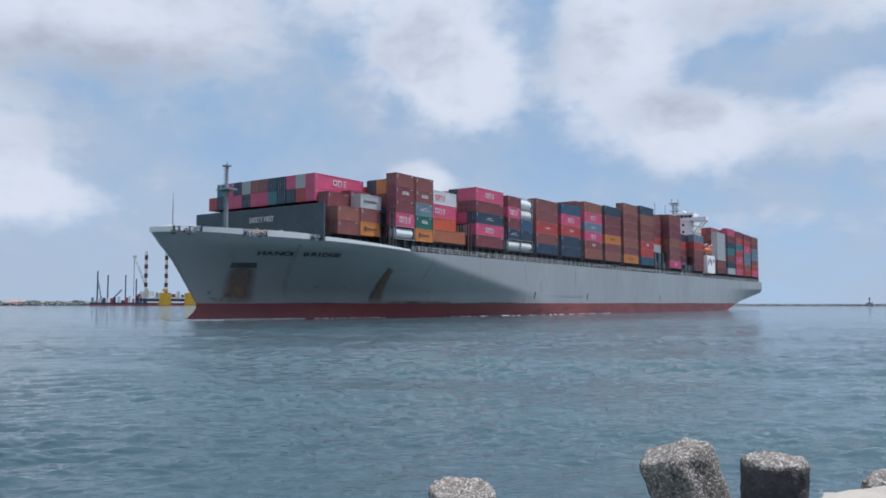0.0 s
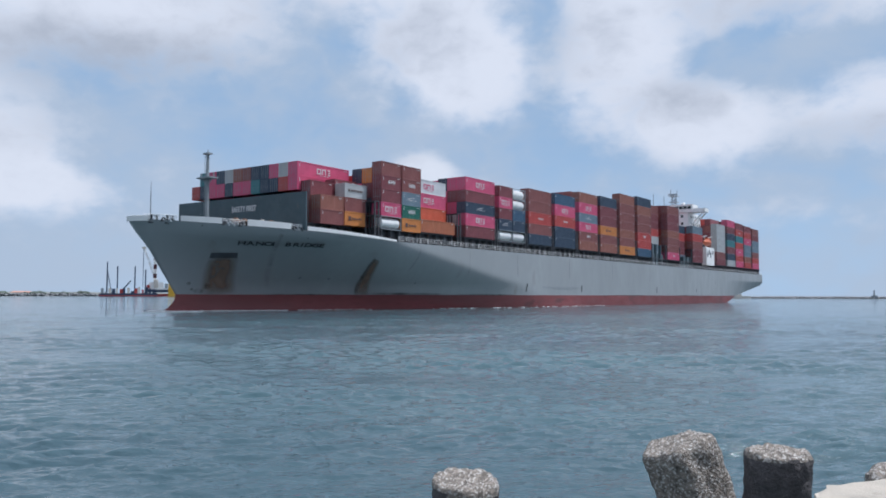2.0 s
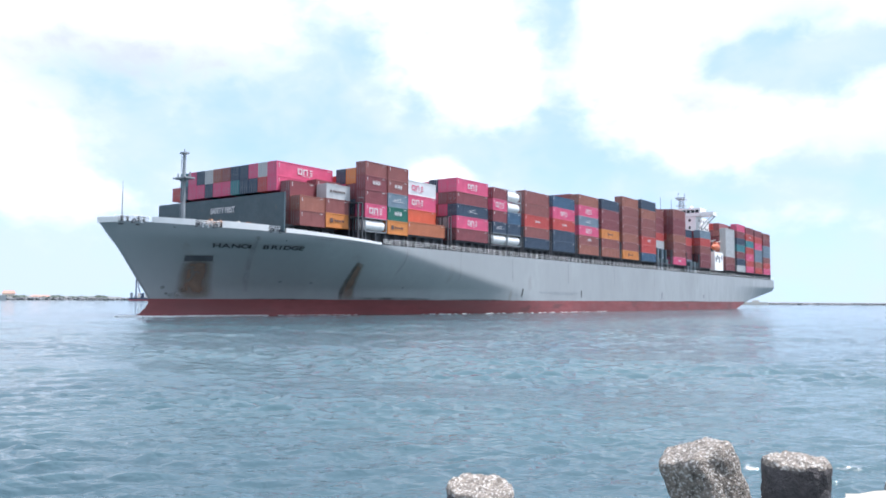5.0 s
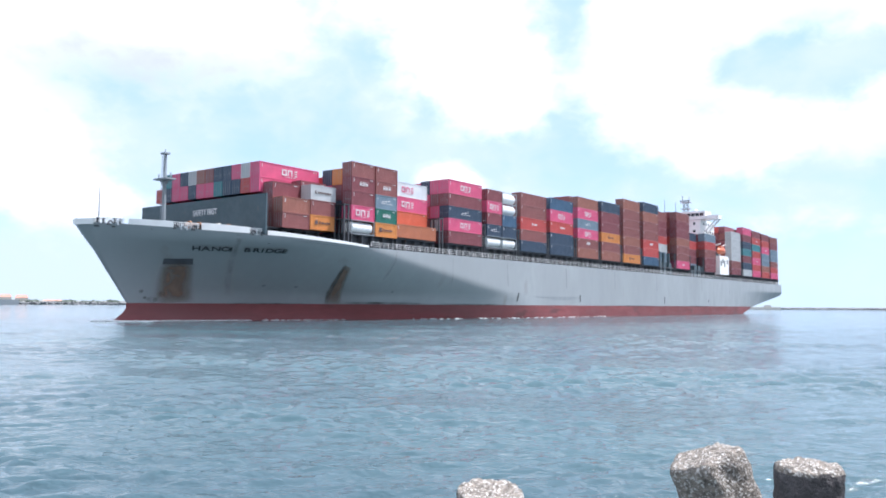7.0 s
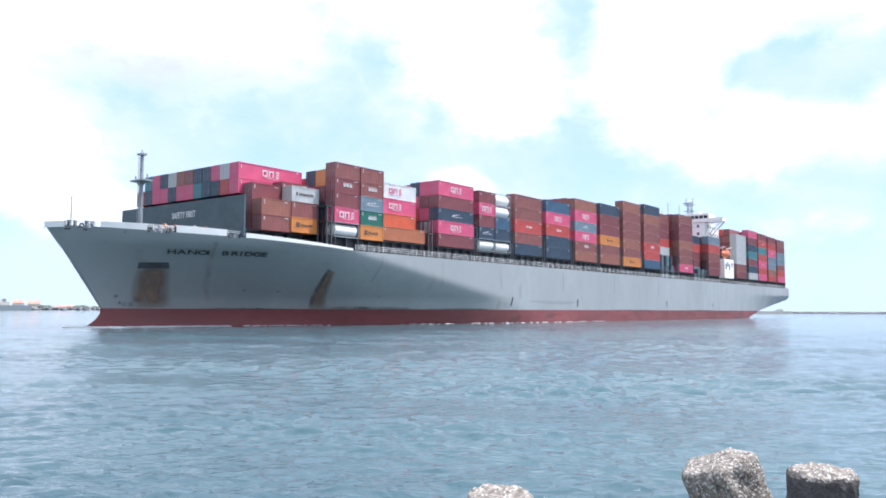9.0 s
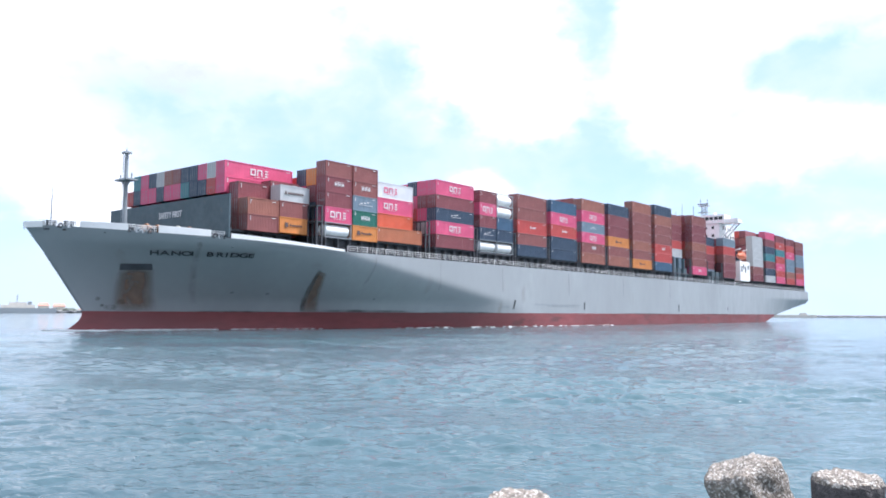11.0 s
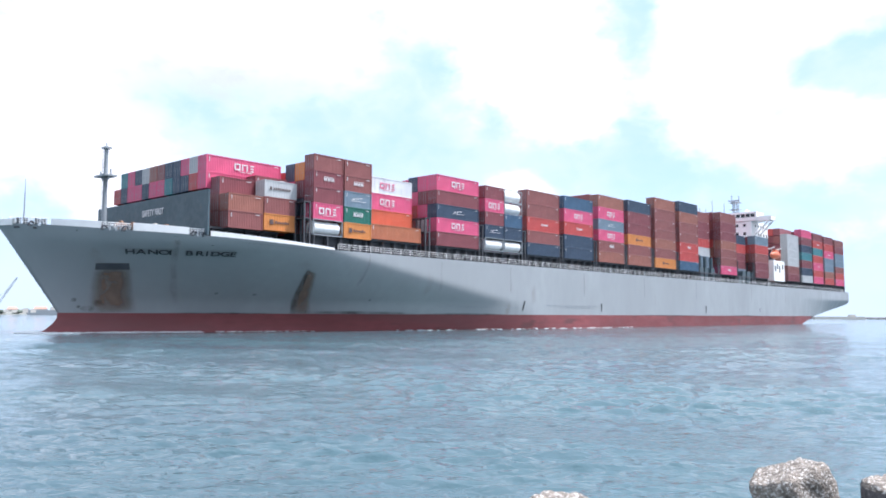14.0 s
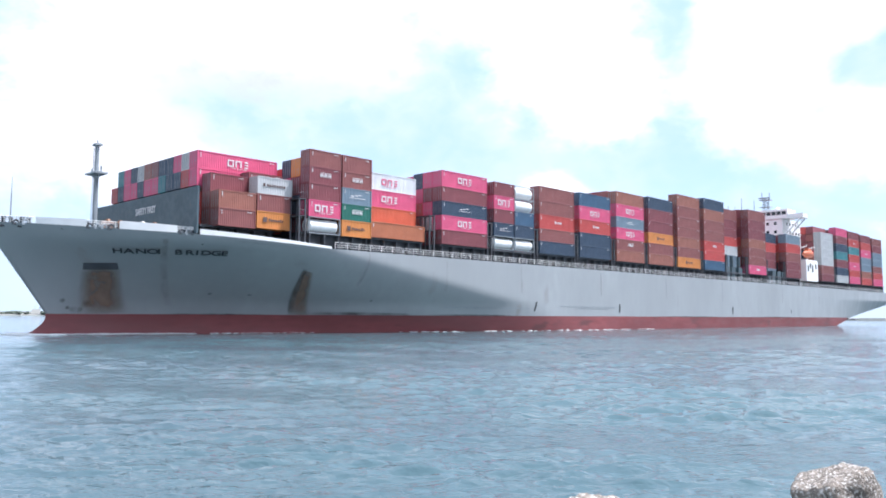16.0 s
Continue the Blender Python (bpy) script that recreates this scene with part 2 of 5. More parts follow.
# ---- mesh helpers ----
def as_mesh(name, bm, mats, smooth=False):
    me = bpy.data.meshes.new(name)
    bm.normal_update()
    bm.to_mesh(me)
    bm.free()
    for m in mats if isinstance(mats, (list, tuple)) else [mats]:
        me.materials.append(m)
    if smooth:
        for f in me.polygons:
            f.use_smooth = True
    return me


def part(name, bm, mats, parent=None, label="", at=None, smooth=False):
    """Links a bmesh (or a mesh) as one object, under a thing or a part if given."""
    ob = new(name, bm if isinstance(bm, bpy.types.Mesh) else as_mesh(name, bm, mats, smooth))
    ob.parent = parent
    if at is not None:
        ob.matrix_basis = at
    return tagged(ob, label)


def thing(name, label, category, group="", kind="", at=None):
    ob = new(name)
    ob.empty_display_size = 0.2
    if at is not None:
        ob.matrix_basis = at
    return tagged(ob, label, category, group, kind)


def box(bm, x0, x1, y0, y1, z0, z1, mat=0, bevel=0.0):
    vs = [bm.verts.new((x, y, z)) for x in (x0, x1) for y in (y0, y1) for z in (z0, z1)]
    for q in ((0, 1, 3, 2), (4, 6, 7, 5), (0, 4, 5, 1), (2, 3, 7, 6), (0, 2, 6, 4), (1, 5, 7, 3)):
        bm.faces.new([vs[i] for i in q]).material_index = mat
    if bevel:
        es = {e for v in vs for e in v.link_edges}
        bmesh.ops.bevel(bm, geom=list(es), offset=bevel, segments=2, affect="EDGES")
    return bm


def boxed(*a, **k):
    return box(bmesh.new(), *a, **k)


def rod(bm, a, b, r0, r1=None, n=8, mat=0):
    """A tapered round bar from a to b."""
    a, b = Vector(a), Vector(b)
    m = Matrix.Translation((a + b) / 2) @ (b - a).to_track_quat("Z", "Y").to_matrix().to_4x4()
    got = bmesh.ops.create_cone(bm, cap_ends=True, segments=n, radius1=r0, radius2=r0 if r1 is None else r1, depth=(b - a).length, matrix=m)
    for f in {f for v in got["verts"] for f in v.link_faces}:
        f.material_index = mat
    return bm


def lattice(bm, a, b, w, r, n, mats=(0,)):
    """A square lattice boom from a to b."""
    a, b = Vector(a), Vector(b)
    t = (b - a).to_track_quat("Z", "Y").to_matrix()
    corner = [t @ Vector((sx * w / 2, sy * w / 2, 0)) for sx, sy in ((-1, -1), (1, -1), (1, 1), (-1, 1))]
    for i in range(n):
        p, q, mt = a.lerp(b, i / n), a.lerp(b, (i + 1) / n), mats[i % len(mats)]
        for k in range(4):
            rod(bm, p + corner[k], q + corner[k], r, n=4, mat=mt)
            rod(bm, p + corner[k], q + corner[(k + 1) % 4], r * 0.6, n=4, mat=mt)
    return bm


# ---- sea ----
def build_sea():
    """One sheet to the horizon; the part before the breakwater carries a short, sharp-crested chop."""
    az = np.radians(np.concatenate([np.linspace(-180, -46, 30, endpoint=False), np.linspace(-46, 46, 860), np.linspace(46, 180, 31)[1:]]))
    d = np.concatenate([[0.05], np.geomspace(0.5, 6.5, 10), np.geomspace(7.0, 330.0, 700), np.geomspace(350, 4900, 26)])
    D, Z = np.meshgrid(d, az, indexing="ij")
    X, Y = D * np.sin(Z), D * np.cos(Z)
    H = np.zeros_like(X)
    rng = np.random.RandomState(5)
    step = np.maximum(np.gradient(d)[:, None], D * np.gradient(az)[None, :] * 0.8)
    # wind patches: smoother and rougher water
    patch = np.zeros_like(X)
    for i in range(7):
        turn, k = rng.uniform(0, math.pi), 2 * math.pi / rng.uniform(5, 26)
        patch += np.sin(k * (X * math.cos(turn) * 0.5 + Y * math.sin(turn)) + rng.uniform(0, 6.28))
    patch = 1.0 + 0.22 * patch
    for i in range(64):
        lam = 0.24 * 1.038 ** i
        turn = rng.normal(-1.42, 0.40)
        k = 2 * math.pi / lam
        fade = np.clip((lam / step - 2.2) / 2.5, 0, 1)
        ph = k * (X * math.cos(turn) + Y * math.sin(turn)) + rng.uniform(0, 6.28) + 0.8 * np.sin(0.9 * X / lam ** 0.5 + rng.uniform(0, 6)) * np.sin(0.5 * Y / lam ** 0.5 + rng.uniform(0, 6))
        crest = np.exp(1.1 * (np.sin(ph) - 1)) * 1.9 - 0.75
        H += 0.0076 * lam ** 0.52 * fade * crest * np.clip(patch, 0.35, 1.8)
    n, m = X.shape
    verts = np.stack([X, Y, H], -1).reshape(-1, 3).tolist()
    i = np.arange(n * m).reshape(n, m)
    quads = np.stack([i[:-1, :-1], i[:-1, 1:], i[1:, 1:], i[1:, :-1]], -1).reshape(-1, 4)
    me = bpy.data.meshes.new("water")
    me.from_pydata(verts, [], quads[:, ::-1].tolist())
    me.materials.append(SEA)
    me.polygons.foreach_set("use_smooth", [True] * len(me.polygons))
    me.update()
    return tagged(new("water", me), "choppy blue-green harbour water with short ripples", "water", kind="structure")


SEA_SHEET = build_sea()

# ---- the ship: x aft, y to starboard from the port side, z up from the waterline ----
HALF, MID = 21.6, 21.0
HEADING = 52.617


def stem_x(z):
    return -71.4 - 2.6 * (max(0.0, 2.8 - z) / 2.8) ** 2 if z < 2.8 else -71.4 - 9.4 * (z - 2.8) / 13.3


def full_x(z):
    return float(np.interp(z, [-1, 0, 5, 13.3, 17], [34, 30, 16, -38, -44]))


def half_breadth(x, z):
    s = stem_x(z)
    u = min(1.0, max(0.0, (x - s) / (full_x(z) - s)))
    e = float(np.interp(z, [0, 4, 13, 17], [1.05, 1.0, 0.70, 0.66]))
    b = HALF * math.sin(math.pi / 2 * u) ** e
    if x > 165:
        b *= 1 - 0.30 * ((x - 165) / 85) ** 2 * max(0.0, 1 - z / 9.5)
    return b


def sheer(x):
    return float(np.interp(x, [-81, -68, -55, -38, 250], [15.3, 14.55, 14.05, 13.2, 13.2]))


def keel(x):
    return float(np.interp(x, [-81, 184, 208, 238, 250], [-1.0, -1.0, 3.2, 6.5, 8.0]))


def hull_side(x, z):
    """A point of the port side."""
    return Vector((x, MID - half_breadth(x, z), z))


def shell(z_of, rows, x_list, side, z_lo=None):
    """Rows of points along the hull between two heights."""
    out = []
    for r in range(rows + 1):
        line = []
        for q in x_list:
            lo, hi = z_of(q)
            z = lo + (hi - lo) * r / rows
            s = stem_x(z)
            x = max(s, q) if q > -60 else s + (q + 81) / 21 * (-60 - s)
            line.append((x, MID + side * half_breadth(x, z), z))
        out.append(line)
    return out


def skin(bm, grid, flip, mat=0):
    vs = [[bm.verts.new(p) for p in line] for line in grid]
    for a, b in zip(vs, vs[1:]):
        for i in range(len(a) - 1):
            q = (a[i], a[i + 1], b[i + 1], b[i])
            bm.faces.new(q[::-1] if flip else q).material_index = mat


SHIP = thing("container_ship", "large grey container ship with red boot topping, steaming through a harbour", "ship")
XS = list(np.linspace(-81, -60, 28)) + list(np.linspace(-58.5, 40, 60)) + list(np.linspace(46, 250, 48))


def build_hull():
    bm = bmesh.new()
    for side in (-1, 1):
        skin(bm, shell(lambda q: (max(keel(q), 2.95), max(sheer(q), keel(q) + 0.1)), 16, XS, side), side > 0)
    tr = [hull_side(250, z) for z in np.linspace(8.0, 13.2, 4)]
    for a, b in zip(tr, tr[1:]):
        pts = [a, Vector((a.x, 2 * MID - a.y, a.z)), Vector((b.x, 2 * MID - b.y, b.z)), b]
        bm.faces.new([bm.verts.new(p) for p in pts])
    bmesh.ops.remove_doubles(bm, verts=bm.verts, dist=0.01)
    part("hull", bm, HULL, SHIP, "grey painted steel hull", smooth=True)
    bm = bmesh.new()
    low = [x for x in XS if keel(x) < 2.9]
    for side in (-1, 1):
        skin(bm, shell(lambda q: (keel(q), 2.95), 5, low, side), side > 0)
    part("boot_topping", bm, BOOT, SHIP, "faded red boot topping at the waterline", smooth=True)
    # underside of the counter
    bm = bmesh.new()
    st = [x for x in XS if x > 180]
    for a, b in zip(st, st[1:]):
        pts = [hull_side(a, keel(a)), hull_side(b, keel(b))]
        q = [pts[0], Vector((a, 2 * MID - pts[0].y, keel(a))), Vector((b, 2 * MID - pts[1].y, keel(b))), pts[1]]
        bm.faces.new([bm.verts.new(p) for p in q])
    part("counter", bm, HULL, SHIP)
    # decks
    bm = bmesh.new()
    dx = [x for x in XS if x > -60] 
    for a, b in zip(dx, dx[1:]):
        pa, pb = hull_side(a, sheer(a) - 0.5), hull_side(b, sheer(b) - 0.5)
        bm.faces.new([bm.verts.new(p) for p in (pa, pb, (b, 2 * MID - pb.y, pb.z), (a, 2 * MID - pa.y, pa.z))])
    part("main_deck", bm, DECK, SHIP)
    bm = bmesh.new()
    for a, b in zip(np.linspace(-78.9, -60, 16), np.linspace(-78.9, -60, 16)[1:]):
        pa, pb = hull_side(a, 13.8), hull_side(b, 13.8)
        bm.faces.new([bm.verts.new(p) for p in (pa, pb, (b, 2 * MID - pb.y, pb.z), (a, 2 * MID - pa.y, pa.z))])
    part("forecastle_deck", bm, SLATE, SHIP)


def bulwark_strip(x0, x1, h0, h1, mat, label):
    """A plate along the deck edge, on both faces."""
    bm = bmesh.new()
    xs = np.linspace(x0, x1, 24)
    for inner in (0.0, 0.25):
        rows = []
        for up in (0, 1):
            line = []
            for i, x in enumerate(xs):
                p = hull_side(x, sheer(x))
                h = h0 + (h1 - h0) * i / (len(xs) - 1)
                line.append((p.x, p.y + inner - 0.02, p.z + up * h))
            rows.append(line)
        skin(bm, rows, inner > 0)
    bmesh.ops.remove_doubles(bm, verts=bm.verts, dist=0.001)
    part("bulwark", bm, mat, SHIP, label)


def build_deck_gear():
    bulwark_strip(-57.5, -37.4, 0.75, 0.35, WHITE, "white painted bulwark with rust marks")
    bulwark_strip(-66.9, -60.4, 1.1, 1.0, WHITE, "white painted bulwark with rust marks")
    bulwark_strip(-75.5, -70.5, 0.9, 1.0, WHITE, "white painted bulwark with rust marks")
    bm = bmesh.new()
    rim = [hull_side(x, 15.3) for x in (-79.0, -79.2, -79.4, -79.6, -79.8, -79.95, -80.08, -80.18)]
    rim += [Vector((p.x, 2 * MID - p.y, p.z)) for p in rim[::-1]]
    cols = []
    for i, p in enumerate(rim):
        o = Vector((-0.25, (p.y - MID) * 0.06, 0))
        cols.append([bm.verts.new(p + v) for v in (o * 0.6 + Vector((0, 0, -0.35)), o + Vector((0, 0, 0.55)), o * 0.4 + Vector((0.2, 0, 0.62)), Vector((0.3, 0, -0.3)))])
    for a, b in zip(cols, cols[1:]):
        for k in range(3):
            bm.faces.new((a[k], b[k], b[k + 1], a[k + 1]))
    bmesh.ops.recalc_face_normals(bm, faces=bm.faces)
    part("stem_bulwark", bm, WHITE, SHIP, "pale curved bulwark round the stem head")
    # fairleads, rollers and stowed lines in the gaps of the bulwark
    rng = random.Random(31)
    for x in (-77.3, -76.4, -70.0, -69.2, -68.5, -67.7, -59.6, -58.9, -58.2):
        p = hull_side(x, sheer(x))
        bm, r = bmesh.new(), rng.uniform(0.34, 0.5)
        for k in range(8):
            a0, a1 = math.pi * k / 8, math.pi * (k + 1) / 8
            rod(bm, p + Vector((r * math.cos(a0), 0.35, r * 1.2 * math.sin(a0))), p + Vector((r * math.cos(a1), 0.35, r * 1.2 * math.sin(a1))), 0.13, n=6)
        box(bm, p.x - r - 0.1, p.x + r + 0.1, p.y + 0.15, p.y + 0.6, p.z - 0.2, p.z + 0.06)
        part("fairlead", bm, DECK if rng.random() < 0.6 else STEEL, SHIP, "worn steel fairlead at the deck edge")
    for x, dy, mt in ((-67.6, 1.9, RUSTY), (-66.0, 2.6, RUSTY), (-63.6, 2.2, CREAM), (-62.2, 2.2, RUSTY)):
        p = hull_side(x, sheer(x)) + Vector((0, dy, 0))
        bm = boxed(p.x - 0.7, p.x + 0.7, p.y - 0.4, p.y + 0.4, p.z - 0.7, p.z + 0.45)
        rod(bm, p + Vector((-0.9, 0, 0.75)), p + Vector((0.9, 0, 0.75)), 0.42, n=12)
        rod(bm, p + Vector((-0.2, 0, 0.75)), p + Vector((0.1, 0, 0.75)), 0.72, n=14)
        part("mooring_reel", bm, mt, SHIP, "rust-brown mooring reel")
    # breakwater wall across the forecastle, with ribs
    bm = boxed(-58.2, -57.9, 3.1, 38.6, 14.3, 21.0)
    for y in np.arange(5, 39, 4.2):
        box(bm, -57.9, -57.3, y - 0.1, y + 0.1, 14.3, 20.6)
    wall = part("breakwater_wall", bm, SLATE, SHIP, "dark slate steel breakwater wall across the forecastle")
    letters("SAFETY FIRST", 1.45, MARK, wall, pose(-58.25, 22.6, 18.35, 90, 0, -90), 0.78)
    # foremast
    bm = bmesh.new()
    rod(bm, (-65.2, 21, 13.8), (-65.2, 21, 28.4), 0.42, 0.28, 10)
    rod(bm, (-65.2, 21, 28.4), (-65.2, 21, 29.1), 0.10, 0.08, 6)
    mast = part("foremast", bm, STEEL, SHIP, "grey foremast with lamp platform")
    bm = boxed(-66.2, -64.2, 19.2, 22.8, 23.8, 24.05)
    for y in (19.3, 22.7):
        rod(bm, (-65.2, y, 24), (-65.2, y, 24.9), 0.12, n=6)
    rod(bm, (-65.2, 19.8, 23.8), (-65.2, 21, 22.6), 0.12, n=6)
    rod(bm, (-65.2, 22.2, 23.8), (-65.2, 21, 22.6), 0.12, n=6)
    part("platform", bm, STEEL, mast)
    part("masthead_lamp", boxed(-65.7, -64.7, 20.3, 21.7, 28.2, 28.5), STEEL, mast)
    bm = bmesh.new()
    for dy in (-0.28, 0.28):
        rod(bm, (-65.7, 21 + dy, 13.8), (-65.6, 21 + dy * 0.8, 28), 0.04, n=5)
    for z in np.arange(15, 28, 0.6):
        rod(bm, (-65.7, 20.72, z), (-65.7, 21.28, z), 0.03, n=4)
    part("ladder", bm, STEEL, mast)
    bm = bmesh.new()
    rod(bm, (-76.7, 21, 13.8), (-76.7, 21, 20.2), 0.13, 0.07, 6)
    rod(bm, (-76.7, 21, 20.2), (-76.7, 21, 22.0), 0.05, 0.03, 6)
    part("jackstaff", bm, STEEL, SHIP)
    # windlasses, bollards and rails on the forecastle
    for x, y in ((-73, 19), (-69.5, 14.6), (-72.5, 27), (-65.0, 11.0), (-62.8, 9.6)):
        bm = bmesh.new()
        box(bm, x - 0.9, x + 0.9, y - 0.9, y + 0.9, 13.8, 14.3)
        rod(bm, (x, y - 1.3, 14.6), (x, y + 1.3, 14.6), 0.5, n=14)
        for k in (-1.3, 1.3):
            rod(bm, (x, y + k, 14.6), (x, y + k * 1.08, 14.6), 0.8, n=16)
        part("windlass", bm, CREAM if x > -66 else STEEL, SHIP, "pale painted mooring winch")
    for x in (-77.9, -76.2, -72, -69.6, -66.5, -61.5, -59):
        p = hull_side(x, sheer(x))
        bm = bmesh.new()
        for k in (-0.45, 0.45):
            rod(bm, (p.x + k, p.y + 1.4, p.z - 0.4), (p.x + k, p.y + 1.4, p.z + 0.75), 0.26, n=10)
            rod(bm, (p.x + k, p.y + 1.4, p.z + 0.75), (p.x + k, p.y + 1.4, p.z + 0.9), 0.34, n=10)
        box(bm, p.x - 0.9, p.x + 0.9, p.y + 1.0, p.y + 1.8, p.z - 0.5, p.z - 0.3)
        part("bollard", bm, DECK, SHIP)
    for x0, x1 in ((-70.3, -67.0), (-60.3, -57.7), (-79.4, -75.6)):
        bm = bmesh.new()
        xs = np.linspace(max(x0, -79.2), x1, 14)
        pts = [hull_side(x, sheer(x)) + Vector((0, 0.5, 0)) for x in xs]
        for p, q in zip(pts, pts[1:]):
            for h in (0.35, 0.65, 0.95):
                rod(bm, p + Vector((0, 0, h)), q + Vector((0, 0, h)), 0.04, n=4)
            rod(bm, p, p + Vector((0, 0, 0.95)), 0.05, n=4)
        part("forecastle_rail", bm, WHITE, SHIP, "white pipe rail")


def build_side_rail():
    """Pipe rail with posts along the main deck's edge."""
    post = rod(bmesh.new(), (0, 0, 0), (0, 0, 1.05), 0.045, n=5)
    post = as_mesh("rail_post", post, WHITE)
    for x in np.arange(-36.5, 249, 2.4):
        part("rail_post", post, None, SHIP, at=pose(x, hull_side(x, 13.2).y + 0.3, sheer(x)))
    for h in (0.35, 0.7, 1.05):
        for x in np.arange(-36.5, 242, 14.4):
            bm = bmesh.new()
            for k in (x, x + 7.2):
                a, b = (Vector((q, hull_side(q, 13.2).y + 0.3, sheer(q) + h)) for q in (k, k + 7.2))
                rod(bm, a, b, 0.03, n=4)
            part("rail_bar", bm, WHITE, SHIP)


def letters(text, size, mat, parent, at, widen=1.0, depth=0.02):
    cu = bpy.data.curves.new("lettering", "FONT")
    cu.body, cu.size, cu.extrude, cu.offset = text, size, depth, 0.02 * size
    tmp = bpy.data.objects.new("lettering", cu)
    scene.collection.objects.link(tmp)
    bpy.context.view_layer.update()
    me = bpy.data.meshes.new_from_object(tmp.evaluated_get(bpy.context.evaluated_depsgraph_get()))
    bpy.data.objects.remove(tmp)
    me.transform(Matrix.Diagonal((widen, 1, 1, 1)))
    me.materials.clear()
    me.materials.append(mat)
    ob = new("lettering", me)
    ob.parent, ob.matrix_basis = parent, at
    return ob


def hull_patch(name, corners, mat, parent, label, n=10, off=0.05, blot=False):
    """A thin patch that lies on the port side, between four (x, z) corners."""
    bm = bmesh.new()
    grid = []
    for r in range(n + 1):
        line = []
        for c in range(n + 1):
            u, v = c / n, r / n
            x = (corners[0][0] * (1 - u) + corners[1][0] * u) * (1 - v) + (corners[3][0] * (1 - u) + corners[2][0] * u) * v
            z = (corners[0][1] * (1 - u) + corners[1][1] * u) * (1 - v) + (corners[3][1] * (1 - u) + corners[2][1] * u) * v
            line.append(hull_side(x, z) + Vector((0, -off, -off * 0.3)))
        grid.append(line)
    skin(bm, grid, True)
    ob = part(name, bm, mat, parent, label, smooth=True)
    fade = ob.data.attributes.new("fade", "FLOAT", "POINT")
    fade.data.foreach_set("value", [min(1.0, 3 * min(c, n - c) / n) * min(1.0, 0.3 + 3 * (n - r) / n) * min(1.0, (r + 0.5) * 9 / n) for r in range(n + 1) for c in range(n + 1)])
    if blot:
        fade.data.foreach_set("value", [max(0.0, min(1.0, 1.5 * (1 - (2 * c / n - 1) ** 2 - (2 * r / n - 1) ** 2))) for r in range(n + 1) for c in range(n + 1)])
    return ob


def side_letters(text, x, z, size, widen):
    """Letters laid one by one along the flared bow."""
    for ch in text:
        w = 0.62 if ch == "I" else 1.3
        if ch != " ":
            xm, zm = x + w * 0.45, z + size * 0.35
            p = hull_side(xm, zm)
            tx = (hull_side(xm + 0.6, zm) - hull_side(xm - 0.6, zm)).normalized()
            tz = (hull_side(xm, zm + 0.5) - hull_side(xm, zm - 0.5)).normalized()
            nrm = tx.cross(tz).normalized()
            tz = nrm.cross(tx)
            m = Matrix((tx, tz, nrm)).transposed().to_4x4()
            m.translation = p + nrm * 0.24 - tx * w * 0.45 - tz * size * 0.35
            letters(ch, size, INK, SHIP, m, widen)
        else:
            w = 1.3
        x += w


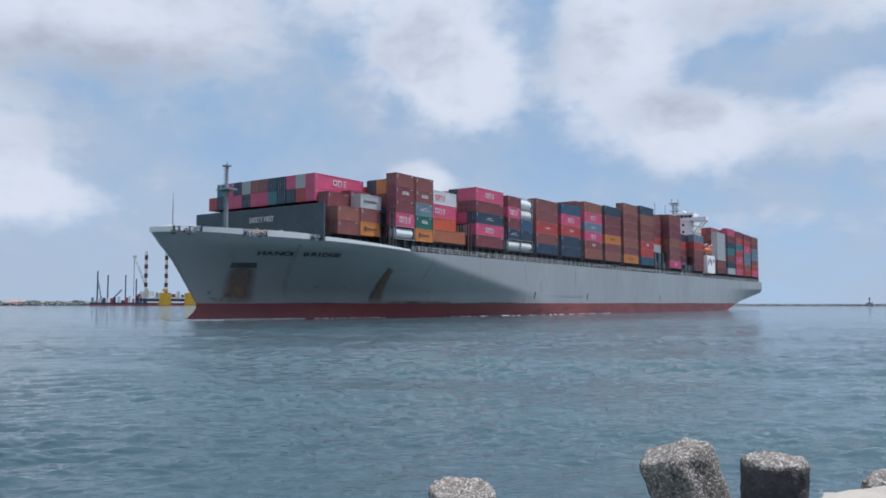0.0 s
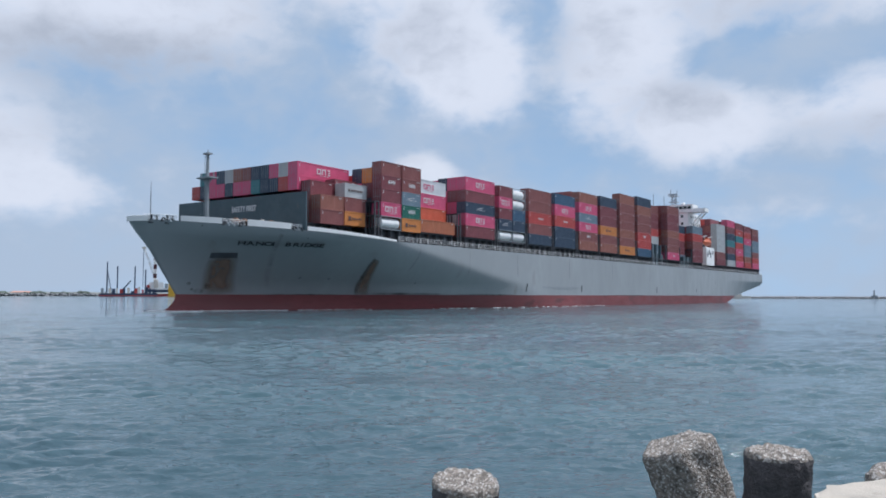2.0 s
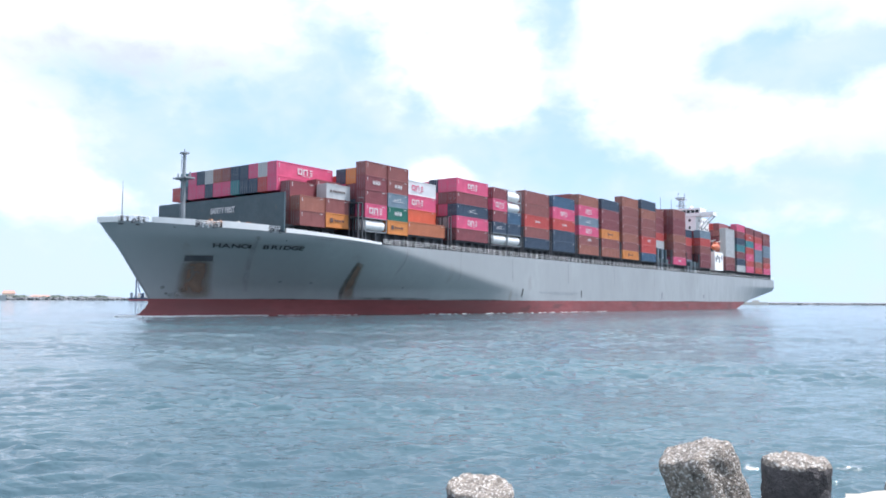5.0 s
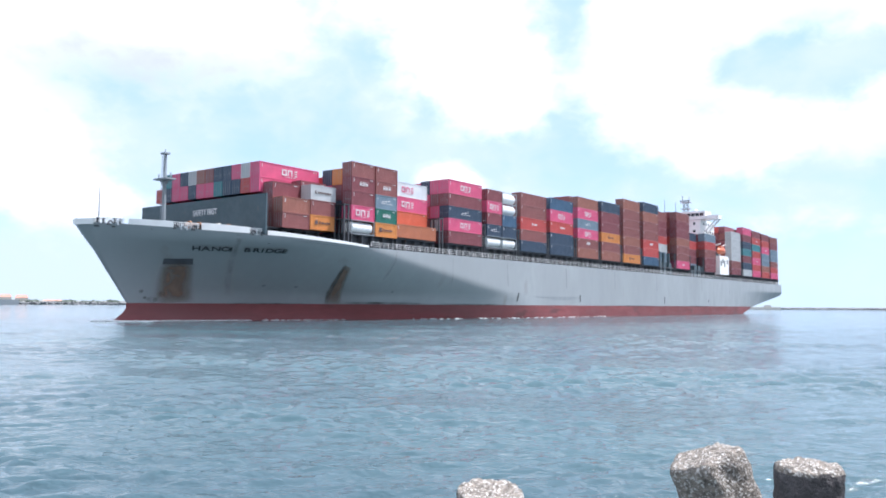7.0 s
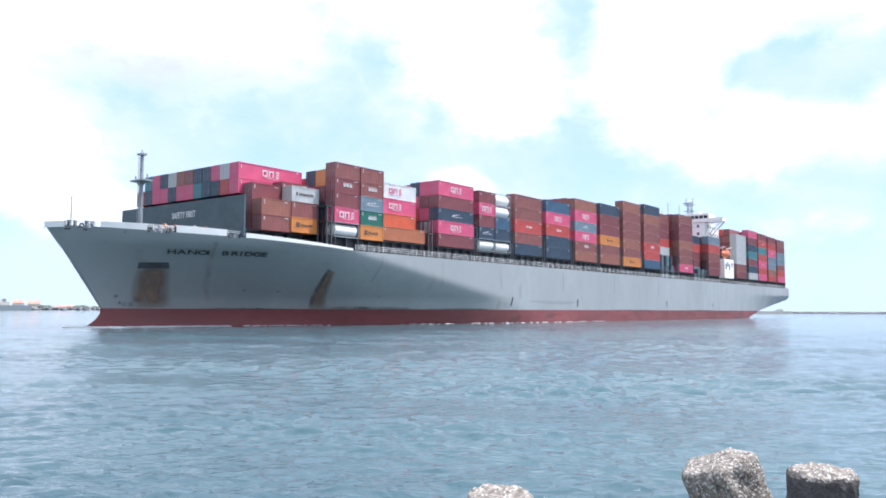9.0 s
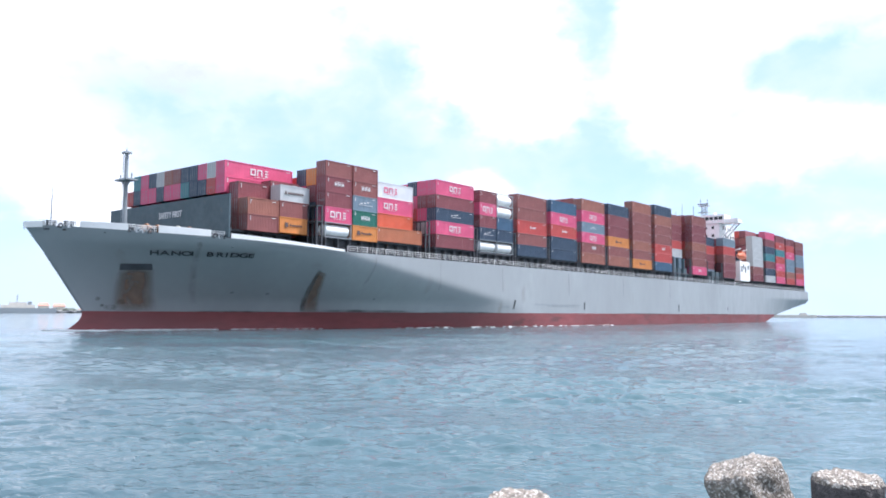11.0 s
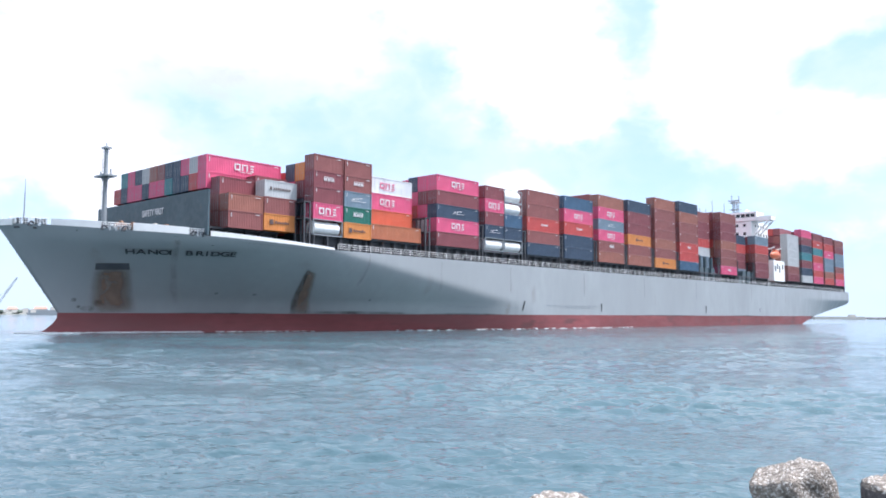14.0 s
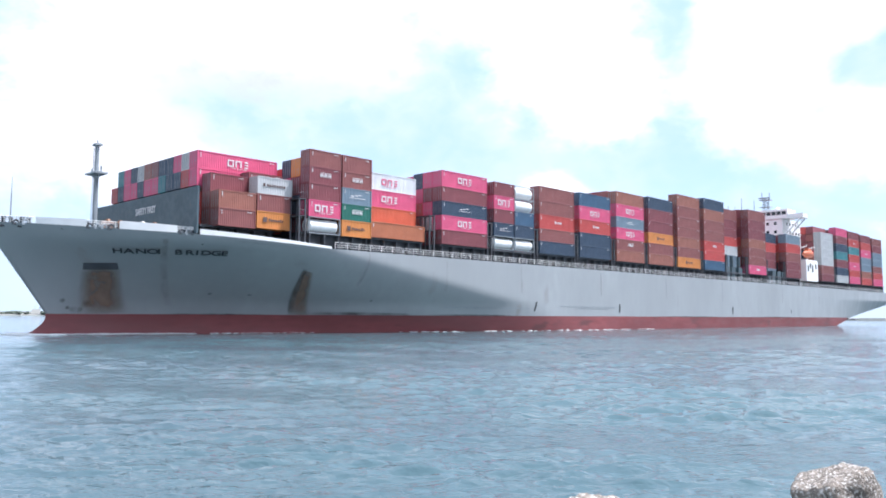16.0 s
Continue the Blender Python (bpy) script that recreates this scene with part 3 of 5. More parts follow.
def build_hull_marks():
    side_letters("HANOI", -66.7, 11.4, 1.5, 1.35)
    side_letters("BRIDGE", -59.5, 11.4, 1.5, 1.35)
    # the pocket isn't cut in: a flat dark patch paints its shade
    hull_patch("anchor_pocket_shade", [(-68.9, 10.1), (-65.1, 10.2), (-64.5, 9.3), (-68.6, 9.2)], DECK, SHIP, "flat dark patch painted as the shade in the anchor pocket", off=0.10)
    hull_patch("rust_streak", [(-68.9, 9.3), (-64.2, 9.4), (-60.9, 3.2), (-67.6, 2.96)], RUST, SHIP, "brown rust streak below the anchor pocket", off=0.06)
    hull_patch("rust_streak", [(-40.4, 9.9), (-38.2, 9.5), (-34.6, 3.0), (-38.3, 3.0)], RUST, SHIP, "brown rust streak on the bow", off=0.06)
    for x, z0, z1 in ((13.8, 3.9, 5.8), (44.6, 3.9, 5.7), (103.5, 3.8, 5.8), (146, 4.2, 5.4)):
        hull_patch("draught_mark", [(x, z1), (x + 0.55, z1), (x + 0.45 - (0.6 if x < 20 else 0), z0), (x - (0.6 if x < 20 else 0), z0)], INK, SHIP, "black draught mark", n=2, off=0.06)
    for x0, x1, z in ((-10, 12, 4.4), (22, 43, 5.0), (28, 40, 4.6)):
        hull_patch("scrape", [(x0, z + 0.08), (x1, z + 0.05), (x1, z - 0.05), (x0, z - 0.02)], STEEL, SHIP, "thin scrape in the paint", n=6, off=0.05)
    hull_patch("rust_streak", [(-40.6, 10.2), (-39.6, 10.0), (-37.4, 3.0), (-38.6, 3.0)], DARKRUST, SHIP, "dark edge of a rust streak on the bow", off=0.08)
    hull_patch("rust_streak", [(-62.3, 14.0), (-61.4, 14.0), (-55.4, 4.3), (-56.9, 4.2)], FAINT, SHIP, "faint rust run below the deck edge", off=0.04)
    for x, z, w, h in ((-70.2, 4.5, 0.8, 0.7), (-69.3, 3.6, 0.6, 0.5), (-67.4, 3.9, 1.6, 1.0), (-51.6, 5.9, 0.7, 0.4), (-45.9, 5.8, 0.8, 0.4), (-25.5, 5.2, 0.6, 0.35)):
        hull_patch("smudge", [(x, z + h), (x + w, z + h), (x + w, z), (x, z)], DARKRUST, SHIP, "dark smudge on the hull paint", n=8, blot=True)
    for x0, x1, z, h in ((-36, -14, 3.0, 0.55), (-14, 10, 2.95, 0.35), (-58, -40, 2.95, 0.25), (60, 100, 2.95, 0.22), (120, 150, 2.95, 0.25)):
        hull_patch("fouling", [(x0, z + h), (x1, z + h * 0.7), (x1, z - 0.1), (x0, z - 0.1)], DARKRUST, SHIP, "dark grime band over the boot topping", n=12, off=0.06, blot=True)
    for x, z1 in ((-30, 13.0), (-12, 12.6), (9, 12.7), (37, 12.6), (66, 12.6), (97, 12.7), (139, 12.6), (171, 12.8), (212, 12.6)):
        hull_patch("rust_streak", [(x, z1), (x + 0.5, z1), (x + 0.9, z1 - 5.5), (x - 0.1, z1 - 5.2)], FAINT, SHIP, "faint rust run below a scupper", n=6, off=0.04)
    hull_patch("smudge", [(-68.9, 4.1), (-67.0, 4.1), (-66.8, 3.1), (-68.8, 3.1)], DARKRUST, SHIP, "dark smudge near the stem", n=12, blot=True)


build_hull()
build_deck_gear()
build_side_rail()
build_hull_marks()

# ---- deck under the boxes: hatch coamings and lashing bridges ----
BAYS = [-57.2, -41.4, -29.1, -12.5, 1.8, 16.0, 30.2, 45.0, 59.3, 73.9, 88.6, 102.6, 117.0, 131.2, 145.2, 176.8, 192.4, 206.0, 220.2, 234.6]
Z0 = 15.75


def build_coamings():
    for x in BAYS:
        inset = 5.0 if x < -50 else 1.3
        bm = boxed(x + 0.3, x + 12.0, inset, 2 * MID - inset, 12.7, Z0 - 0.35)
        box(bm, x, x + 12.2, inset - 0.9, 2 * MID - inset + 0.9, Z0 - 0.35, Z0 - 0.02)
        for k in range(5):
            q = x + 0.4 + k * 2.8
            box(bm, q, q + 0.25, 0.35 if x > -50 else 4, inset, 12.8, Z0 - 0.35)
        part("hatch_cover", bm, DECK, SHIP, "dark steel hatch cover and coaming")


def build_lashing_bridges():
    bm = bmesh.new()
    for y in (0.35, 2.6):
        for x in (0.15, 1.25):
            box(bm, x - 0.12, x + 0.12, y - 0.12, y + 0.12, 12.8, 20.6)
    for y in np.arange(7.5, 42, 5.0):
        box(bm, 0.0, 0.25, y - 0.15, y + 0.15, 12.8, 20.6)
    for z in (17.9, 20.5):
        box(bm, 0.0, 1.4, 0.2, 41.8, z, z + 0.14)
        rod(bm, (0.1, 0.25, z + 1.0), (1.3, 0.25, z + 1.0), 0.04, n=4)
    rod(bm, (0.15, 0.3, 13), (1.25, 0.3, 17.8), 0.06, n=4)
    me = as_mesh("lashing_bridge", bm, DECK)
    for a, b in zip(BAYS[1:], BAYS[2:]):
        if b - a < 20 and b - a > 12.9:
            part("lashing_bridge", me, None, SHIP, "dark steel lashing bridge", at=pose((a + 12.19 + b) / 2 - 0.7, 0, 0))
    part("lashing_bridge", me, None, SHIP, "dark steel lashing bridge", at=pose(-43.1, 0, 0))


build_coamings()
build_lashing_bridges()

# ---- containers ----
CARRIED = []          # things that ride on the ship, with their places on it
BOX_MESH = {}


def corrugated(bm, x0, x1, y, z0, z1, out, pitch=0.30, depth=0.045):
    """A corrugated side panel, set back from the frame."""
    n = max(4, int((x1 - x0) / pitch))
    step, prev = (x1 - x0) / n, None
    for i in range(n):
        for f, d in ((0.0, 0), (0.28, 0), (0.5, 1), (0.78, 1)):
            p = (x0 + (i + f) * step, y - out * (0.015 + d * depth))
            cur = [bm.verts.new((p[0], p[1], z0)), bm.verts.new((p[0], p[1], z1))]
            if prev:
                q = (prev[0], cur[0], cur[1], prev[1])
                bm.faces.new(q if out < 0 else q[::-1])
            prev = cur


def box_mesh(kind, length, high, paint):
    """One piece of a container, shared by all alike."""
    key = (kind, length if kind not in ("door", "end_panel") else 0, high, paint)
    if key in BOX_MESH:
        return BOX_MESH[key]
    bm, w, r = bmesh.new(), 2.438, 0.13
    if kind == "frame":
        for y in (0, w - r):
            for z in (0, high - r):
                box(bm, 0, length, y, y + r, z, z + r)
            for x in (0, length - r * 1.3):
                box(bm, x, x + r * 1.3, y - 0.004, y + r + 0.004, 0.004, high - 0.004)
        for x in (0, length - r):
            for z in (0, high - r):
                box(bm, x + 0.003, x + r - 0.003, 0.1, w - 0.1, z + 0.003, z + r - 0.003)
    elif kind == "side_panel":
        corrugated(bm, r, length - r, 0.02, r, high - r, -1)
    elif kind == "roof_panel":
        box(bm, 0.05, length - 0.05, 0.05, w - 0.05, high - 0.05, high - 0.02)
    elif kind == "end_panel":
        box(bm, 0, 0.04, 0.1, w - 0.1, 0.1, high - 0.1)
        for y in np.arange(0.3, w - 0.3, 0.3):
            box(bm, 0.04, 0.07, y, y + 0.14, 0.15, high - 0.15)
    elif kind == "door":
        box(bm, 0.03, 0.07, 0, w / 2 - 0.13, 0.13, high - 0.13)
    elif kind == "locking_bar":
        rod(bm, (0, 0, 0.15), (0, 0, high - 0.15), 0.03, n=5)
        box(bm, -0.02, 0.02, -0.1, 0.1, 1.05, 1.13)
    BOX_MESH[key] = as_mesh(kind, bm, STEEL if kind == "locking_bar" else CPAINT[paint])
    return BOX_MESH[key]


def logo_mesh(kind, length, high, tint):
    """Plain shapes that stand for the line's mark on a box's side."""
    key = ("logo", kind, length, high, tint)
    if key not in BOX_MESH:
        bm, c, m = bmesh.new(), length * 0.5, high * 0.5
        def bar(x0, x1, z0, z1):
            box(bm, x0, x1, -0.03, 0.0, z0, z1)
        if kind == "three":
            # a ring, a gate and a comb
            for q, sides in ((-1.95, "lrtb"), (-0.62, "lrt"), (0.75, "tmb")):
                w, z0, z1, k = 1.05, m - 0.5, m + 0.55, 0.2
                if "l" in sides:
                    bar(c + q, c + q + k, z0, z1)
                if "r" in sides:
                    bar(c + q + w - k, c + q + w, z0, z1)
                if "t" in sides:
                    bar(c + q + k, c + q + w - k, z1 - k, z1)
                if "b" in sides:
                    bar(c + q + k, c + q + w - k, z0, z0 + k)
                if "m" in sides:
                    bar(c + q + k, c + q + w - k, m - 0.07, m + 0.11)
            bar(c - 1.2, c + 1.3, m - 0.74, m - 0.68)
        elif kind == "wide":
            for k in range(3):
                bar(c - 1.0 + k * 0.75, c - 0.82 + k * 0.75, m - 0.25, m + 0.32), bar(c - 0.62 + k * 0.75, c - 0.46 + k * 0.75, m - 0.25, m + 0.32)
                bar(c - 0.82 + k * 0.75, c - 0.62 + k * 0.75, m - 0.02, m + 0.12)
            bar(c - 1.0, c + 1.1, m + 0.40, m + 0.46)
        elif kind == "line":
            bar(c - 2.1, c - 1.75, m - 0.22, m + 0.3)
            for k in range(8):
                bar(c - 1.45 + k * 0.42, c - 1.17 + k * 0.42, m - 0.16, m + 0.2)
        elif kind == "tag":
            bar(c - 2.0, c - 1.3, m - 0.35, m + 0.40)
            for k in range(7):
                bar(c - 1.0 + k * 0.38, c - 0.72 + k * 0.38, m - 0.17, m + 0.12 + 0.12 * (k in (0, 5)))
        elif kind == "waves":
            for k in range(3):
                bar(c - 1.3 + k * 0.8, c - 0.75 + k * 0.8, m - 0.02 + 0.12 * k, m + 0.14 + 0.12 * k)
            bar(c - 1.7, c + 1.7, m - 0.26, m - 0.18)
        elif kind == "small":
            bar(c - 0.9, c - 0.6, m - 0.25, m + 0.32), bar(c - 0.35, c - 0.22, m - 0.2, m + 0.22)
            for k in range(3):
                bar(c + 0.05 + k * 0.5, c + 0.38 + k * 0.5, m - 0.18, m + 0.2)
        if tint == "light":
            bar(length - 1.4, length - 0.6, high - 0.40, high - 0.32)
            bar(0.45, 0.55, high * 0.62, high * 0.88)
        BOX_MESH[key] = as_mesh("marking", bm, dict(light=MARK, dark=DARKMARK, pink=CPAINT["pink"])[tint])
    return BOX_MESH[key]


WORDS = dict(maroon="dark maroon", brown="red-brown", rust="orange-brown", copper="faded copper-orange", pink="bright pink", red="red", orange="orange", coral="coral red", navy="dark navy",
             blue="blue", steel="steel blue", teal="teal", green="dark green", grey="pale grey", white="white")
ISO = {6.06: "twenty-foot", 12.19: "forty-foot", 13.72: "forty-five-foot"}


def container(x, y, z, length, high, paint, logo=""):
    ob = thing("shipping_container", f"{WORDS[paint]} corrugated steel {ISO[length]} shipping container in a deck stack", "shipping container", "containers on the ship")
    CARRIED.append((ob, pose(x, y, z)))
    part("frame", box_mesh("frame", length, high, paint), None, ob)
    part("side_panel", box_mesh("side_panel", length, high, paint), None, ob)
    part("side_panel", box_mesh("side_panel", length, high, paint), None, ob, at=pose(length, 2.438, 0, 0, 0, 180))
    part("roof_panel", box_mesh("roof_panel", length, high, paint), None, ob)
    part("end_panel", box_mesh("end_panel", length, high, paint), None, ob, at=pose(length - 0.1, 0, 0))
    for y in (0.12, 1.229):
        door = part("door", box_mesh("door", length, high, paint), None, ob, at=pose(0, y, 0))
        for k in (0.3, 0.8):
            part("locking_bar", box_mesh("locking_bar", 0, high, "steel"), None, door, "galvanised locking bar", at=pose(0, k, 0))
    tint = "dark" if paint in ("grey", "orange") else "pink" if paint == "white" else "light"
    if logo or tint == "light":
        note = dict(light="plain white marking", dark="plain dark marking", pink="plain pink marking")[tint]
        part("marking", logo_mesh(logo or "code", length, high, tint), None, ob, note, at=pose(0, -0.02, 0))["kind"] = "stuff"
    return ob


TANK = {}


def tank_container(x, y, z, length=6.06):
    """A white cylindrical tank in a steel frame."""
    ob = thing("tank_container", "white cylindrical tank in a grey steel container frame", "tank container", "containers on the ship")
    CARRIED.append((ob, pose(x, y, z)))
    if not TANK:
        bm = bmesh.new()
        rod(bm, (0.45, 1.22, 1.3), (length - 0.45, 1.22, 1.3), 1.08, n=24)
        rod(bm, (0.2, 1.22, 1.3), (0.45, 1.22, 1.3), 0.7, 1.08, n=24)
        rod(bm, (length - 0.45, 1.22, 1.3), (length - 0.2, 1.22, 1.3), 1.08, 0.7, n=24)
        for q in (1.5, 3.0, 4.5):
            rod(bm, (q, 1.22, 1.3), (q + 0.08, 1.22, 1.3), 1.11, n=24)
        TANK["vessel"] = as_mesh("vessel", bm, WHITE, False)
        bm = bmesh.new()
        for q in (0, length - 0.13):
            for y0 in (0, 2.3):
                box(bm, q, q + 0.13, y0, y0 + 0.13, 0, 2.59)
            for z0 in (0, 2.46):
                box(bm, q, q + 0.13, 0, 2.43, z0, z0 + 0.13)
            rod(bm, (q + 0.06, 0.1, 0.1), (q + 0.06, 0.9, 0.9), 0.05, n=4)
            rod(bm, (q + 0.06, 2.3, 0.1), (q + 0.06, 1.5, 0.9), 0.05, n=4)
        for y0 in (0, 2.3):
            for z0 in (0, 2.46):
                box(bm, 0, length, y0, y0 + 0.12, z0, z0 + 0.12)
        TANK["frame"] = as_mesh("frame", bm, STEEL)
    part("vessel", TANK["vessel"], None, ob)
    part("frame", TANK["frame"], None, ob)


def stack(x, y, length, tiers, top=None, z0=Z0):
    """A stack of boxes from the hatch cover up; 'paint' or 'paint:logo', or 'tank'."""
    n = len(tiers)
    tall = 0 if top is None else max(0, min(n, round((top - z0 - n * 2.60) / 0.31)))
    z = z0
    for i, t in enumerate(tiers):
        paint, _, logo = t.partition(":")
        high = 2.896 if i >= n - tall and paint != "tank" else 2.591
        if paint == "tank":
            tank_container(x, y, z)
        else:
            container(x, y, z, length, high, paint, logo)
        z += high + 0.012
    return z


def build_port_stacks():
    L20, L40 = 6.06, 12.19
    stack(-55.2, 2.5, L20, ["brown", "rust"], z0=15.6)
    stack(-48.9, 2.5, L20, ["orange:tag", "brown", "grey:line"], z0=15.75)
    stack(-41.4, 0, L20, ["tank", "pink:three", "maroon", "maroon:wide", "brown"], z0=15.42)
    stack(-35.0, 0, L20, ["orange:tag", "green:wide", "steel:waves", "brown:wide", "brown"], z0=15.42)
    stack(-29.0, 0, L40, ["copper"])
    stack(-28.8, 2.5, L40, ["copper", "coral", "pink:three", "white:three"], 27.1)
    stack(-12.5, 0, L40, ["maroon", "pink:three", "navy:waves", "maroon", "pink:three"], 29.0)
    stack(1.8, 0, L20, ["tank", "navy:waves", "maroon", "pink:three", "maroon"], 27.5)
    stack(8.1, 0, L20, ["tank", "navy", "blue", "tank", "tank"], 27.3)
    stack(16.0, 0, L40, ["navy", "brown", "red:small", "brown", "brown"], 29.8)
    stack(30.2, 0, L40, ["navy", "navy", "red:small", "pink:three", "blue"], 30.0)
    stack(45.0, 0, L40, ["rust", "brown:wide", "pink:three", "steel:waves", "pink:three", "rust"], 31.9)
    stack(59.3, 0, L40, ["rust", "brown", "orange:tag", "maroon", "maroon", "navy"], 32.4)
    stack(73.9, 0, L40, ["orange:tag", "brown", "rust", "brown", "brown", "brown", "rust"], 34.6)
    stack(88.6, 0, L40, ["blue", "red", "red:wide", "brown", "brown", "rust", "navy"], 35.3)
    stack(102.6, 2.5, L40, ["steel", "steel", "grey", "red", "maroon", "maroon", "brown"], 34.4)
    stack(117.0, 0, L40, ["pink:wide", "brown", "brown", "rust", "maroon", "maroon", "brown"], 34.9)
    stack(131.2, 2.5, L40, ["steel", "maroon", "maroon", "red", "navy"], 29.5)
    stack(145.2, 0, L40, ["maroon", "maroon", "brown", "red", "steel"], 29.6)
    stack(176.8, 0, L40, ["maroon", "brown", "grey", "grey", "grey", "grey"], 33.0)
    stack(192.4, 0, L40, ["grey", "navy", "maroon", "teal", "navy", "maroon", "pink"], 35.8)
    stack(206.0, 0, L40, ["pink", "red", "pink:small", "red", "teal", "red:small", "maroon"], 35.6)
    stack(220.2, 0, L40, ["red", "rust", "steel", "steel", "pink:small", "red", "maroon"], 35.2)
    stack(234.6, 0, L40, ["pink", "red", "brown", "steel", "steel", "maroon", "brown"], 35.0)


def build_bow_stacks():
    """The foremost rows, whose ends show over the breakwater wall."""
    upper = "pink grey pink navy navy brown rust grey navy pink teal".split()
    lower = "pink red navy navy teal pink pink navy pink pink navy red".split()
    for i, l in enumerate(lower):
        y, long = 7.55 + 2.5 * i, 13.72 if i == 0 else 12.19
        container(-56.0, y, 21.9, long, 2.591, l)
        if i < len(upper):
            container(-56.0, y, 24.5, long, 2.591, upper[i], "three" if i == 0 else "")
    stack(-55.2, 5.03, 6.06, ["brown", "brown", "maroon"])
    stack(-48.9, 5.03, 6.06, ["brown", "maroon", "maroon"], 24.5)
    stack(-41.4, 2.5, 6.06, ["maroon", "navy", "maroon", "orange"], 27.4)
    stack(-41.4, 5.0, 6.06, ["navy", "maroon", "pink", "navy"], 27.4)
    stack(-12.5, 2.5, 12.19, ["maroon", "grey", "pink", "maroon", "pink"], 29.0)
    stack(-12.5, 5.0, 12.19, ["navy", "brown", "red", "pink", "navy"], 29.0)
    stack(-12.5, 7.5, 12.19, ["navy", "brown", "maroon", "pink", "pink"], 28.6)


FILL = {-57.2: (7.5, 38, 21.7), -41.4: (7.5, 39, 26.6), -29.1: (5, 39, 26.8), -12.5: (10, 39, 28.6), 1.8: (2.5, 39, 27.2), 16.0: (2.5, 39, 29.8), 30.2: (2.5, 39, 30.6),
        45.0: (2.5, 39, 31.9), 59.3: (2.5, 39, 32.6), 73.9: (2.5, 39, 34.5), 88.6: (2.5, 39, 35.2), 102.6: (5, 39, 35.0), 117.0: (2.5, 39, 35.2), 131.2: (5, 39, 29.0),
        145.2: (2.5, 39, 29.4), 176.8: (2.5, 39, 35.5), 192.4: (2.5, 39, 35.6), 206.0: (2.5, 39, 35.4), 220.2: (2.5, 39, 35.2), 234.6: (2.5, 39, 34.8)}


def build_inner_stacks():
    """The boxes behind the port row: one heap a bay, told apart by colour."""
    rng = random.Random(4)
    for x, (y0, y1, top) in FILL.items():
        bm, y = bmesh.new(), y0 + 0.06
        while y < y1:
            z = Z0
            while z + 2.5 < top + 0.4:
                box(bm, max(x, -55.9) + 0.02, x + 12.17, y, y + 2.40, z, z + 2.585)
                z += 2.62 if x < 40 else 2.78
            y += 2.5
        ob = tagged(new("container_heap", as_mesh("container_heap", bm, MIXED)), "close-packed shipping containers of many colours behind the port row", "shipping containers", kind="stuff")
        CARRIED.append((ob, pose(0, 0, 0)))


build_port_stacks()
build_bow_stacks()
build_inner_stacks()


